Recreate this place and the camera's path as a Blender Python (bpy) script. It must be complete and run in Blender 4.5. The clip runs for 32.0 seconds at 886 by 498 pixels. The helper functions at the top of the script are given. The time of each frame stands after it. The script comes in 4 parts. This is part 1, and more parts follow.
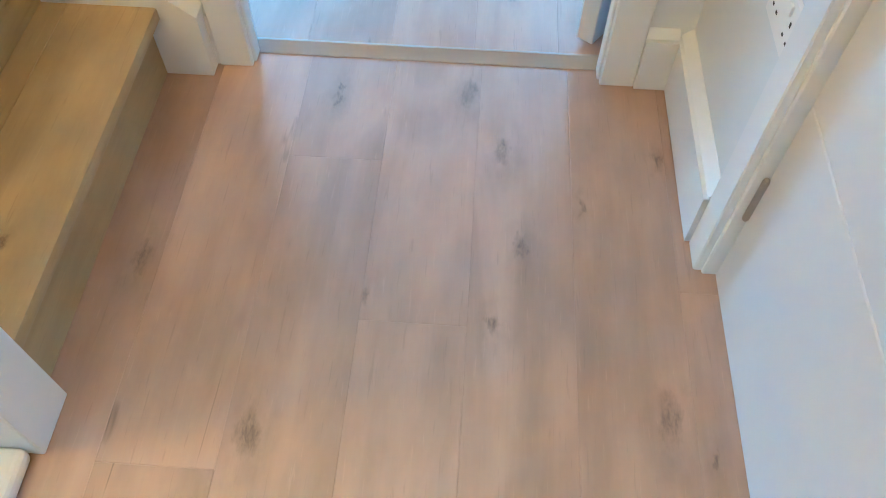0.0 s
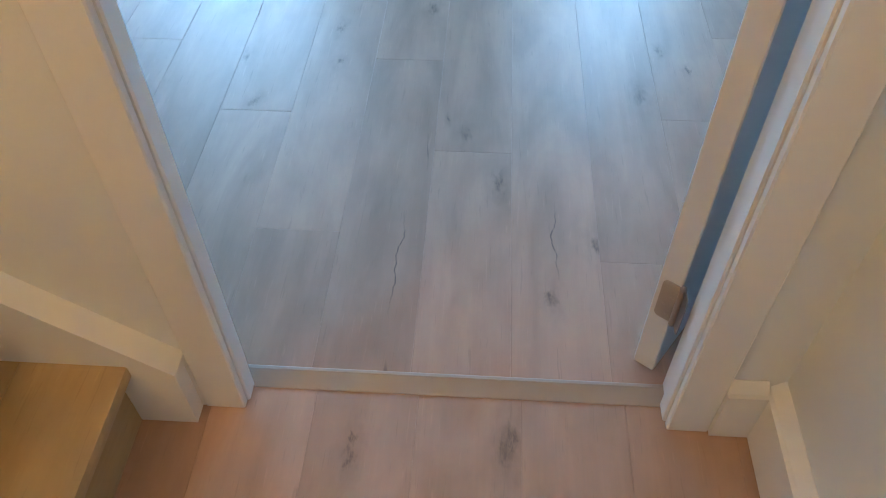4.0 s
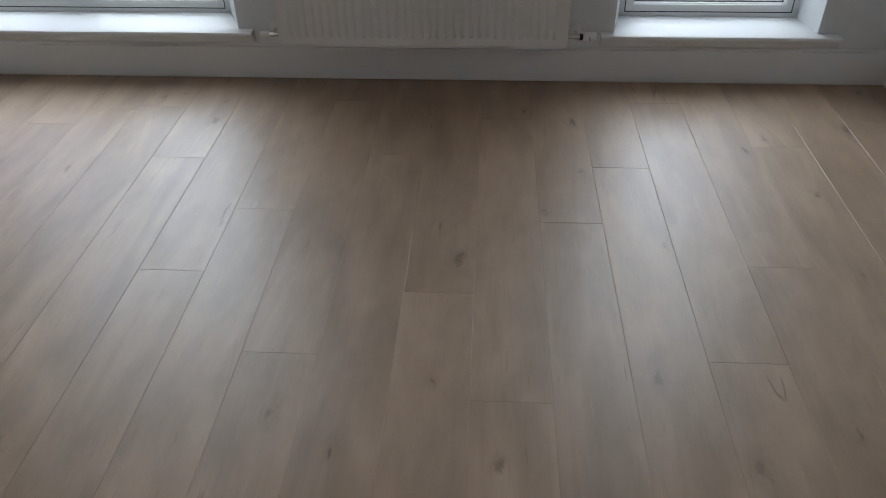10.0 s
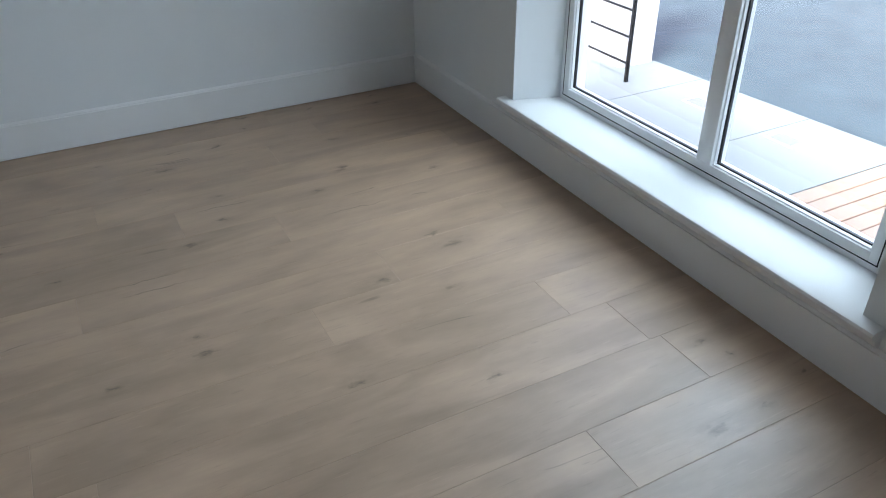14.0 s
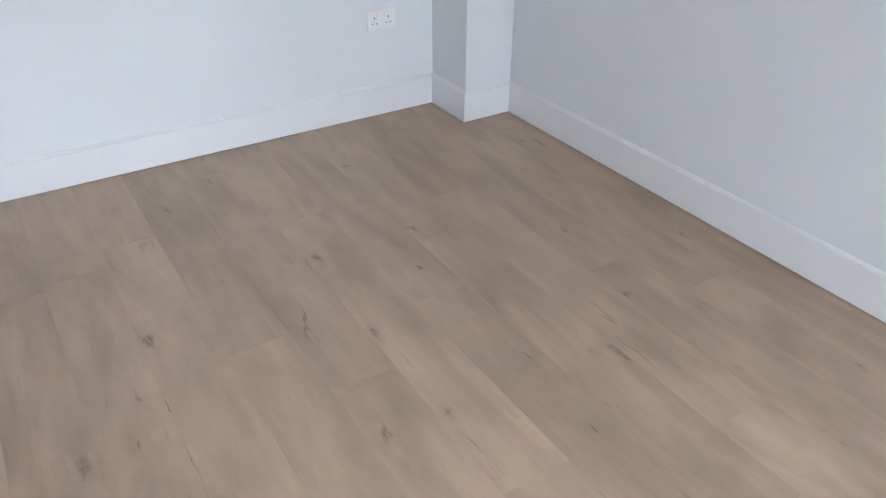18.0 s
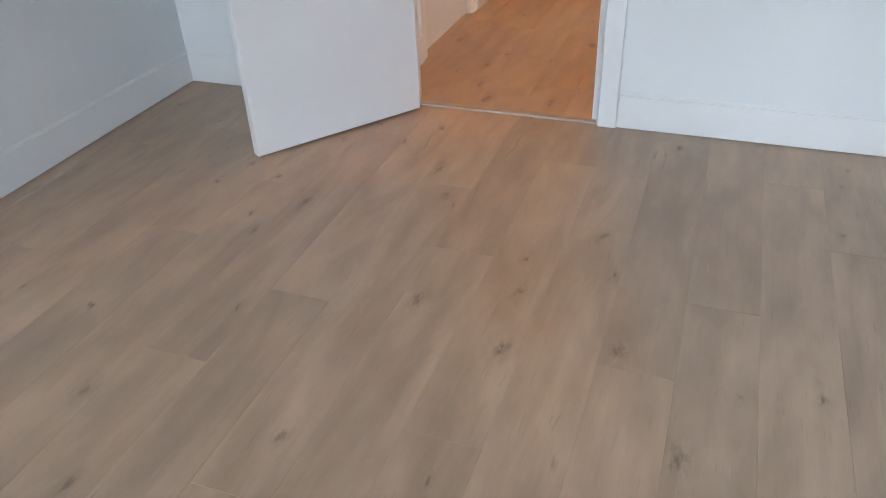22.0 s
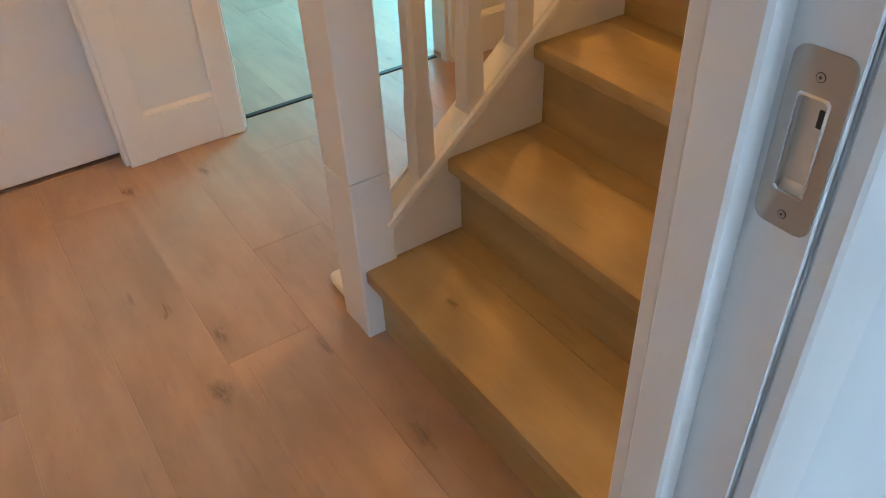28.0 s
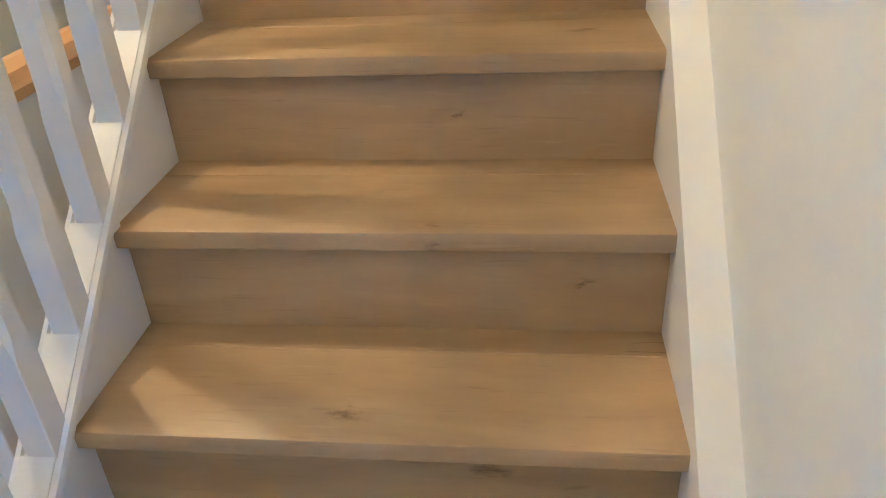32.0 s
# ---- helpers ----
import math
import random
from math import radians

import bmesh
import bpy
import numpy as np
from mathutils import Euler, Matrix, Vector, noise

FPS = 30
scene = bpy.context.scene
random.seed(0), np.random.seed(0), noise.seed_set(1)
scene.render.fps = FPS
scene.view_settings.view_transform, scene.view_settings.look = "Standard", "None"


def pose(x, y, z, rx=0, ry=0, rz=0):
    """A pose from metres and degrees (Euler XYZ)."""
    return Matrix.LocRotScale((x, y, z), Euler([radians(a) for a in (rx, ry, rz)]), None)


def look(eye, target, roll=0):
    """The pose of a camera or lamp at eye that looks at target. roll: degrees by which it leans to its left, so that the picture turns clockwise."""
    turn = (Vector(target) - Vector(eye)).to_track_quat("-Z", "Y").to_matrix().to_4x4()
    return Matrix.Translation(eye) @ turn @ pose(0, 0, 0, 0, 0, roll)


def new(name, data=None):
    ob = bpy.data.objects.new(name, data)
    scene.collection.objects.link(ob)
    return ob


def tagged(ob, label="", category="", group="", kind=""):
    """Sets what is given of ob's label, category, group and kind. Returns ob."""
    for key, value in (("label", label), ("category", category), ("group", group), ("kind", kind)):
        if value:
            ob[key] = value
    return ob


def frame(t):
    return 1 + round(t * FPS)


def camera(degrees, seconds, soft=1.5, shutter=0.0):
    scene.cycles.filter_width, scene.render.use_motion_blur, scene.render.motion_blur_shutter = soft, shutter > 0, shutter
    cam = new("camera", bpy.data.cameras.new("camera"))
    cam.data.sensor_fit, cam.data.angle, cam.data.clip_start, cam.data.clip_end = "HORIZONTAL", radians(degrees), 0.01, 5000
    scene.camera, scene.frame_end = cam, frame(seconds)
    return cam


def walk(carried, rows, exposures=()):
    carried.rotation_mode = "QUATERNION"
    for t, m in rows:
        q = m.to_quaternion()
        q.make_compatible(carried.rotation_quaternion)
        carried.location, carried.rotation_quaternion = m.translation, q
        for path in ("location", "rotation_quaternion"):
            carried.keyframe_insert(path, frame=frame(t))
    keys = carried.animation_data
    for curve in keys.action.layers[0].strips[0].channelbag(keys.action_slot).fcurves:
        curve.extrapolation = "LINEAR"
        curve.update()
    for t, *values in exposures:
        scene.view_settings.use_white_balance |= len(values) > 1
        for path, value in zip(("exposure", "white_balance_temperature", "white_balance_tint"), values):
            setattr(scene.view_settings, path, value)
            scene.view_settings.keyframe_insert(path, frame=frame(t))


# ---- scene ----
# ---------------------------------------------------------------- camera
cam = camera(60.26, 32.0, soft=1.0)
PATH = [
    (0, (0.123, -1.326, 1.255), (0.06, -0.211, -0.404), 0.8),
    (0.5, (0.172, -1.335, 1.257), (0.004, -0.177, -0.366), -0.8),
    (1, (0.171, -1.322, 1.276), (-0.001, -0.139, -0.328), -1.7),
    (1.5, (0.162, -1.251, 1.284), (-0.008, -0.03, -0.291), -2.1),
    (2, (0.055, -1.004, 1.323), (-0.054, 0.211, -0.262), -1.7),
    (2.5, (0.019, -0.808, 1.32), (-0.032, 0.421, -0.256), -1.9),
    (4.5, (0.040, -0.728, 1.318), (-0.064, 0.635, -0.133), -0.4),
    (5, (0.012, -0.683, 1.347), (-0.059, 0.733, -0.064), 0.7),
    (5.5, (-0.092, -0.467, 1.325), (-0.054, 0.992, -0.043), 1.4),
    (6, (-0.084, -0.303, 1.39), (0.041, 1.193, 0.068), 0.6),
    (6.5, (0.016, -0.028, 1.355), (0.163, 1.549, 0.133), -0.7),
    (7, (-0.063, 0.176, 1.417), (0.21, 1.784, 0.26), 1.2),
    (7.5, (-0.119, 0.419, 1.432), (0.258, 2.029, 0.308), 1.6),
    (8, (-0.027, 0.606, 1.448), (0.297, 2.227, 0.322), 1.2),
    (8.5, (0.034, 0.809, 1.438), (0.221, 2.457, 0.321), 1.0),
    (9, (0.036, 0.942, 1.421), (0.094, 2.585, 0.281), 0.6),
    (9.5, (-0.009, 0.964, 1.41), (-0.072, 2.588, 0.243), -0.3),
    (10, (-0.067, 0.99, 1.417), (-0.173, 2.582, 0.212), -0.9),
    (10.5, (-0.081, 1.009, 1.402), (-0.174, 2.587, 0.177), -1.3),
    (11, (-0.097, 1.025, 1.412), (-0.17, 2.604, 0.186), -0.6),
    (11.5, (-0.061, 1.107, 1.431), (-0.288, 2.691, 0.232), -1.3),
    (12, (0.039, 1.316, 1.426), (-0.52, 2.849, 0.27), -0.5),
    (12.5, (-0.007, 1.565, 1.438), (-0.839, 2.983, 0.299), 0.4),
    (13, (-0.068, 1.878, 1.486), (-1.106, 3.161, 0.358), -1.2),
    (13.5, (-0.151, 2.181, 1.394), (-1.451, 3.242, 0.307), -1.1),
    (15.5, (-0.728, 3.044, 1.461), (-2.386, 3.021, 0.342), -1.2),
    (16, (-0.939, 3.166, 1.444), (-2.584, 2.927, 0.332), -0.7),
    (16.5, (-1.146, 3.315, 1.456), (-2.658, 2.64, 0.334), -1.6),
    (17, (-1.247, 3.344, 1.495), (-2.543, 2.293, 0.392), -0.9),
    (17.5, (-1.413, 3.286, 1.501), (-2.554, 2.046, 0.424), -0.2),
    (18, (-1.53, 3.275, 1.488), (-2.424, 1.851, 0.406), 0.2),
    (18.5, (-1.641, 3.344, 1.493), (-2.105, 1.734, 0.402), 0.6),
    (19, (-1.589, 3.347, 1.487), (-1.777, 1.682, 0.395), 2.0),
    (19.5, (-1.566, 3.347, 1.484), (-1.51, 1.669, 0.397), 1.8),
    (20, (-1.561, 3.335, 1.476), (-1.316, 1.67, 0.396), 1.5),
    (20.5, (-1.52, 3.341, 1.469), (-1.126, 1.711, 0.379), 1.5),
    (21, (-1.387, 3.326, 1.432), (-0.895, 1.749, 0.305), 1.4),
    (21.5, (-1.1, 3.244, 1.425), (-0.546, 1.693, 0.29), -0.5),
    (22, (-0.87, 3.125, 1.39), (-0.272, 1.574, 0.279), -2.5),
    (22.5, (-0.623, 2.932, 1.343), (-0.084, 1.376, 0.208), -3.0),
    (23, (-0.362, 2.82, 1.303), (-0.03, 1.254, 0.104), -2.9),
    (23.5, (-0.14, 2.702, 1.326), (-0.03, 1.135, 0.087), -2.4),
    (24, (-0.03, 2.566, 1.304), (0.004, 0.993, 0.069), -0.9),
    (24.5, (0.045, 2.374, 1.337), (-0.016, 0.803, 0.1), -0.5),
    (26.5, (0.202, 1.201, 1.276), (-0.291, -0.307, 0.058), -2.6),
    (27, (0.14, 0.892, 1.258), (-0.455, -0.569, 0.029), -2.7),
    (27.5, (0.04, 0.588, 1.229), (-0.61, -0.844, -0.006), -2.5),
    (28, (-0.053, 0.282, 1.2), (-0.895, -1.044, -0.038), -2.8),
    (28.5, (-0.13, 0.096, 1.198), (-1.189, -1.082, -0.022), -3.2),
    (29, (-0.218, -0.023, 1.177), (-1.45, -1.07, -0.001), -2.7),
    (30, (-0.237, -0.162, 1.224), (-1.848, -0.522, 0.094), -1.2),
    (30.5, (-0.213, -0.19, 1.228), (-1.822, -0.536, 0.091), -1.6),
    (31, (-0.224, -0.174, 1.224), (-1.826, -0.536, 0.082), -2.5),
    (31.5, (-0.266, -0.19, 1.252), (-1.921, -0.492, 0.17), -3.3),
    (32, (-0.306, -0.235, 1.269), (-2.017, -0.458, 0.259), -3.3),
]
walk(cam, [(t, look(eye, target, roll)) for t, eye, target, roll in PATH], [
    (0.0, 4.35, 4330, 7), (1.5, 4.2, 4480, 12), (2.5, 4.0, 4650, 15), (4.5, 3.5, 5250, 20), (5.5, 3.5, 5800, 24), (7.0, 2.95, 7500, 36),
    (8.0, 3.0, 7500, 37), (9.0, 2.5, 7900, 38), (10.0, 2.4, 7900, 39), (11.0, 2.5, 7900, 39), (13.0, 2.35, 7000, 33), (15.5, 3.25, 7300, 38), (16.0, 3.35, 7300, 39), (16.5, 3.6, 7500, 40),
    (17.0, 3.75, 8100, 44), (18.0, 3.65, 7600, 43), (20.0, 3.55, 7500, 40), (24.5, 3.6, 7150, 34),
    (26.5, 3.45, 6450, 29), (28.0, 3.5, 6200, 28), (29.0, 4.05, 4700, 21), (30.0, 4.3, 3880, 15), (32.0, 4.25, 3830, 15)])

# ---------------------------------------------------------------- world and lights
world = bpy.data.worlds.new("overcast_sky")
scene.world = world
world.use_nodes = True
wn = world.node_tree.nodes
sky = wn.new("ShaderNodeTexSky")
sky.sky_type = 'NISHITA'
sky.sun_disc = False
sky.sun_elevation = radians(38)
sky.sun_rotation = radians(150)
sky.air_density, sky.dust_density, sky.ozone_density = 1.0, 4.0, 1.0
wn["Background"].inputs["Strength"].default_value = 0.15
world.node_tree.links.new(sky.outputs[0], wn["Background"].inputs["Color"])


def lamp(name, kind, m, watts, colour, **more):
    data = bpy.data.lights.new(name, kind)
    data.energy, data.color = watts, colour
    if kind == 'AREA':
        data.shape = 'RECTANGLE'
        data.size, data.size_y = more["size"]
        data.spread = radians(more.get("spread", 180))
    elif kind == 'SUN':
        data.angle = radians(more["angle"])
    else:
        data.shadow_soft_size = more["radius"]
    ob = new(name, data)
    ob.matrix_world = m
    return ob


DAY = (0.58, 0.92, 1.0)
WARM = (1.0, 0.52, 0.125)
lamp("sun", 'SUN', look((0, 0, 10), (-3, 6, 0)), 1.5, (0.60, 0.94, 1.0), angle=14)
# daylight of the sky before the two windows of the room
lamp("daylight_large_window", 'AREA', look((-1.96, 5.40, 1.95), (-1.96, 3.80, 0.04)), 15, DAY, size=(1.9, 2.4))
lamp("daylight_small_window", 'AREA', look((0.87, 5.40, 1.95), (0.87, 3.80, 0.04)), 9.5, DAY, size=(1.2, 2.4))
# added unseen lamp for the daylight across the hall; its wall has no window
lamp("daylight_back_room_fill", 'AREA', look((-2.86, -3.1, 1.5), (-1.9, -2.6, 0.0)), 4.5, (0.25, 0.88, 0.98), size=(1.5, 1.3), spread=75)
lamp("hall_bulb", 'POINT', pose(-1.39, -1.17, 2.34), 2.5, WARM, radius=0.022)
lamp("hall_bulb_front", 'POINT', pose(-0.16, -0.80, 2.34), 0.9, WARM, radius=0.03)


# ---------------------------------------------------------------- materials
def mat(name, colour, rough=0.5, metal=0.0, spec=0.5):
    m = bpy.data.materials.new(name)
    m.use_nodes = True
    b = m.node_tree.nodes["Principled BSDF"]
    b.inputs["Base Color"].default_value = (*colour, 1)
    b.inputs["Roughness"].default_value = rough
    b.inputs["Metallic"].default_value = metal
    b.inputs["Specular IOR Level"].default_value = spec
    return m


def nodes_of(m):
    t = m.node_tree
    return t.nodes, t.links, t.nodes["Principled BSDF"]


def ramp(n, stops):
    r = n.new("ShaderNodeValToRGB")
    while len(r.color_ramp.elements) < len(stops):
        r.color_ramp.elements.new(0.5)
    for e, (p, c) in zip(r.color_ramp.elements, stops):
        e.position, e.color = p, (*c, 1)
    return r


def paint(name, colour, rough, grain=220.0, bump=0.05, mottle=0.03):
    """Painted surface: faint roller grain and large, weak mottling."""
    m = mat(name, colour, rough, spec=0.4)
    n, l, b = nodes_of(m)
    co = n.new("ShaderNodeTexCoord")
    fine, wide = n.new("ShaderNodeTexNoise"), n.new("ShaderNodeTexNoise")
    fine.inputs["Scale"].default_value, wide.inputs["Scale"].default_value = grain, 2.3
    fine.inputs["Detail"].default_value, wide.inputs["Detail"].default_value = 3, 4
    l.new(co.outputs["Object"], fine.inputs["Vector"])
    l.new(co.outputs["Object"], wide.inputs["Vector"])
    lo, hi = [c * (1 - mottle) for c in colour], [min(1, c * (1 + mottle)) for c in colour]
    r = ramp(n, [(0.3, lo), (0.7, hi)])
    l.new(wide.outputs["Fac"], r.inputs["Fac"])
    l.new(r.outputs["Color"], b.inputs["Base Color"])
    bp = n.new("ShaderNodeBump")
    bp.inputs["Strength"].default_value, bp.inputs["Distance"].default_value = bump, 0.002
    l.new(fine.outputs["Fac"], bp.inputs["Height"])
    l.new(bp.outputs["Normal"], b.inputs["Normal"])
    rr = n.new("ShaderNodeMapRange")
    rr.inputs["To Min"].default_value, rr.inputs["To Max"].default_value = rough - 0.06, rough + 0.06
    l.new(wide.outputs["Fac"], rr.inputs["Value"])
    l.new(rr.outputs["Result"], b.inputs["Roughness"])
    return m


def wood(name, dark, light, knot, rough, along="Y", stains=1.0, spec=1.0):
    """Limed oak: fine pores and streaks along the board, cathedral bands, cracks, and up to three knots that each board names itself."""
    m = mat(name, light, rough, spec=spec)
    n, l, b = nodes_of(m)
    co, info = n.new("ShaderNodeTexCoord"), n.new("ShaderNodeObjectInfo")

    def calc(op, *args):
        t = n.new("ShaderNodeMath")
        t.operation = op
        for i, a in enumerate(args):
            if isinstance(a, (int, float)):
                t.inputs[i].default_value = a
            else:
                l.new(a, t.inputs[i])
        return t.outputs[0]

    def span(value, a0, a1, b0, b1):
        t = n.new("ShaderNodeMapRange")
        for i, a in enumerate((a0, a1, b0, b1)):
            t.inputs[i + 1].default_value = a
        l.new(value, t.inputs[0])
        return t.outputs[0]

    def split(vec):
        t = n.new("ShaderNodeSeparateXYZ")
        l.new(vec, t.inputs[0])
        return t.outputs

    own = split(co.outputs["Object"])
    u = calc('ADD', own[0 if along == "Y" else 1], own[2])
    v = own[1 if along == "Y" else 0]
    chance = info.outputs["Random"]
    su, sv, sw = calc('MULTIPLY_ADD', chance, 37.0, u), calc('MULTIPLY_ADD', chance, 53.0, v), calc('MULTIPLY', chance, 11.0)

    def noise(across, lengthwise, detail=4.0, rough_=0.55, distort=0.0):
        c, t = n.new("ShaderNodeCombineXYZ"), n.new("ShaderNodeTexNoise")
        l.new(calc('MULTIPLY', su, across), c.inputs[0])
        l.new(calc('MULTIPLY', sv, lengthwise), c.inputs[1])
        l.new(sw, c.inputs[2])
        t.inputs["Scale"].default_value, t.inputs["Detail"].default_value = 1.0, detail
        t.inputs["Roughness"].default_value, t.inputs["Distortion"].default_value = rough_, distort
        l.new(c.outputs[0], t.inputs["Vector"])
        return t.outputs["Fac"]

    def blend(fac, a, colour):
        t = n.new("ShaderNodeMix")
        t.data_type = 'RGBA'
        l.new(fac, t.inputs[0])
        l.new(a, t.inputs[6])
        t.inputs[7].default_value = (*colour, 1)
        return t.outputs[2]

    fine = noise(170, 5.0, 5, 0.62, 0.3)
    streak = noise(46, 1.7, 4, 0.58, 0.9)
    band = noise(6.5, 1.35, 4, 0.50, 1.2)
    cloud = noise(7.0, 3.2, 4, 0.55)
    rag = noise(120, 34.0, 4, 0.65, 0.6)
    # nearest knot, in units of its own size
    bend_u = calc('MULTIPLY_ADD', noise(42, 22, 4, 0.65), 0.050, -0.025)
    bend_v = calc('MULTIPLY_ADD', noise(33, 15, 4, 0.65), 0.11, -0.055)
    near = None
    for key in ("knot_a", "knot_b", "knot_c"):
        a = n.new("ShaderNodeAttribute")
        a.attribute_type, a.attribute_name = 'OBJECT', key
        k = split(a.outputs["Vector"])
        size = calc('MAXIMUM', k[2], 0.00001)
        du = calc('DIVIDE', calc('ADD', calc('SUBTRACT', u, k[0]), bend_u), calc('MULTIPLY', size, 0.46))
        dv = calc('DIVIDE', calc('ADD', calc('SUBTRACT', v, k[1]), bend_v), size)
        r = calc('SQRT', calc('ADD', calc('MULTIPLY', du, du), calc('MULTIPLY', dv, dv)))
        near = r if near is None else calc('MINIMUM', near, r)
    stain = calc('MULTIPLY', span(near, 0.6, 2.8, 1.0, 0.0), span(noise(30, 11, 4, 0.6), 0.38, 0.62, 0.0, 0.20 * stains))
    core = calc('MULTIPLY', span(near, 0.30, 1.0, 1.0, 0.0), span(rag, 0.34, 0.60, 0.15, 0.82))
    # tone along the grain
    mix_ = calc('ADD', calc('MULTIPLY', band, 0.80), calc('ADD', calc('MULTIPLY', streak, 0.13), calc('MULTIPLY', fine, 0.07)))
    tint = ramp(n, [(0.34, dark), (0.5, [(a + c) / 2 for a, c in zip(dark, light)]), (0.66, light)])
    l.new(mix_, tint.inputs["Fac"])
    own_tone = n.new("ShaderNodeAttribute")
    own_tone.attribute_type, own_tone.attribute_name = 'OBJECT', "tone"
    shade = calc('MULTIPLY', calc('ADD', own_tone.outputs["Fac"], 1.0), span(cloud, 0.3, 0.7, 0.85, 1.10))
    shade = calc('MULTIPLY', shade, calc('SUBTRACT', 1.0, stain))
    scaled = n.new("ShaderNodeVectorMath")
    scaled.operation = 'SCALE'
    l.new(tint.outputs["Color"], scaled.inputs[0])
    l.new(shade, scaled.inputs["Scale"])
    # cracks: fine wandering lines, only here and there; short pores, dark and limed
    wander = calc('ABSOLUTE', calc('SUBTRACT', noise(9.0, 0.75, 4, 0.5), 0.5))
    crack = calc('MULTIPLY', span(wander, 0.0, 0.010, 1.0, 0.0), span(noise(6.0, 3.0, 2), 0.65, 0.69, 0.0, 0.65))
    waver = calc('ADD', calc('MULTIPLY_ADD', noise(3.0, 9.0, 3, 0.6), 0.044, -0.022), calc('MULTIPLY_ADD', rag, 0.004, -0.002))
    for key in ("crack_a", "crack_b"):
        a = n.new("ShaderNodeAttribute")
        a.attribute_type, a.attribute_name = 'OBJECT', key
        k = split(a.outputs["Vector"])
        off = calc('ABSOLUTE', calc('ADD', calc('SUBTRACT', u, k[0]), waver))
        reach = calc('DIVIDE', calc('ABSOLUTE', calc('SUBTRACT', v, k[1])), calc('MAXIMUM', k[2], 0.00001))
        taper = span(reach, 0.3, 1.0, 1.0, 0.0)
        line = calc('MULTIPLY', span(off, 0.0006, 0.0022, 1.0, 0.0), calc('MULTIPLY', taper, span(rag, 0.36, 0.52, 0.35, 0.95)))
        crack = calc('MAXIMUM', crack, line)
    pore = noise(150, 9.0, 3, 0.6, 0.3)
    base = blend(span(pore, 0.30, 0.37, 0.22, 0.0), scaled.outputs[0], [k * 1.3 for k in knot])
    base = blend(span(pore, 0.64, 0.72, 0.0, 0.20), base, [min(1, c * 1.3) for c in light])
    base = blend(core, base, knot)
    base = blend(crack, base, [k * 0.7 for k in knot])
    l.new(base, b.inputs["Base Color"])
    l.new(calc('ADD', span(cloud, 0.3, 0.7, rough - 0.03, rough + 0.04), calc('MULTIPLY', core, 0.12)), b.inputs["Roughness"])
    bp = n.new("ShaderNodeBump")
    bp.inputs["Strength"].default_value, bp.inputs["Distance"].default_value = 0.10, 0.001
    l.new(calc('SUBTRACT', fine, calc('MULTIPLY', calc('ADD', core, crack), 0.5)), bp.inputs["Height"])
    l.new(bp.outputs["Normal"], b.inputs["Normal"])
    return m


def speckle(name, lo, hi, rough, scale, bump=0.3, edge=(0.3, 0.7)):
    m = mat(name, lo, rough, spec=0.3)
    n, l, b = nodes_of(m)
    co = n.new("ShaderNodeTexCoord")
    fine, wide = n.new("ShaderNodeTexNoise"), n.new("ShaderNodeTexNoise")
    fine.inputs["Scale"].default_value, wide.inputs["Scale"].default_value = scale, scale * 0.04
    for t in (fine, wide):
        l.new(co.outputs["Object"], t.inputs["Vector"])
    r = ramp(n, [(edge[0], lo), (edge[1], hi)])
    a = n.new("ShaderNodeMath")
    a.operation = 'MULTIPLY_ADD'
    a.inputs[1].default_value = 0.5
    h = n.new("ShaderNodeMath")
    h.operation = 'MULTIPLY'
    h.inputs[1].default_value = 0.5
    l.new(fine.outputs["Fac"], a.inputs[0])
    l.new(wide.outputs["Fac"], h.inputs[0])
    l.new(h.outputs[0], a.inputs[2])
    l.new(a.outputs[0], r.inputs["Fac"])
    l.new(r.outputs["Color"], b.inputs["Base Color"])
    bp = n.new("ShaderNodeBump")
    bp.inputs["Strength"].default_value, bp.inputs["Distance"].default_value = bump, 0.004
    l.new(fine.outputs["Fac"], bp.inputs["Height"])
    l.new(bp.outputs["Normal"], b.inputs["Normal"])
    return m


WALL = paint("wall_emulsion", (0.735, 0.768, 0.780), 0.75, 260, 0.08, 0.02)
TRIM = paint("satin_trim_paint", (0.77, 0.785, 0.79), 0.38, 120, 0.03, 0.015)
DOORP = paint("satin_door_paint", (0.72, 0.73, 0.75), 0.36, 90, 0.03, 0.015)
CEIL = paint("ceiling_paint", (0.82, 0.82, 0.81), 0.85, 260, 0.05, 0.01)
FLOOR = wood("limed_oak_laminate", (0.376, 0.247, 0.170), (0.500, 0.331, 0.232), (0.130, 0.088, 0.066), 0.43)
STAIR = wood("oak_stair_cladding", (0.350, 0.252, 0.116), (0.468, 0.345, 0.162), (0.12, 0.078, 0.036), 0.36, "Y", 0.8, 0.65)
JOINT = mat("dark_joint", (0.20, 0.142, 0.112), 0.9)
UPVC = mat("white_upvc", (0.80, 0.81, 0.81), 0.28)
GASKET = mat("black_gasket", (0.015, 0.016, 0.018), 0.5)
RADP = paint("radiator_enamel", (0.80, 0.79, 0.77), 0.3, 60, 0.01, 0.01)
CHROME = mat("chrome", (0.75, 0.75, 0.76), 0.14, 1.0)
NICKEL = paint("brushed_nickel", (0.48, 0.45, 0.415), 0.34, 400, 0.06, 0.05)
NICKEL.node_tree.nodes["Principled BSDF"].inputs["Metallic"].default_value = 1.0
PLASTIC = mat("white_plastic", (0.82, 0.82, 0.81), 0.3)
KEEP = mat("pressed_steel", (0.66, 0.63, 0.59), 0.32, 1.0)
DARK = mat("dark_slot", (0.02, 0.02, 0.02), 0.6)
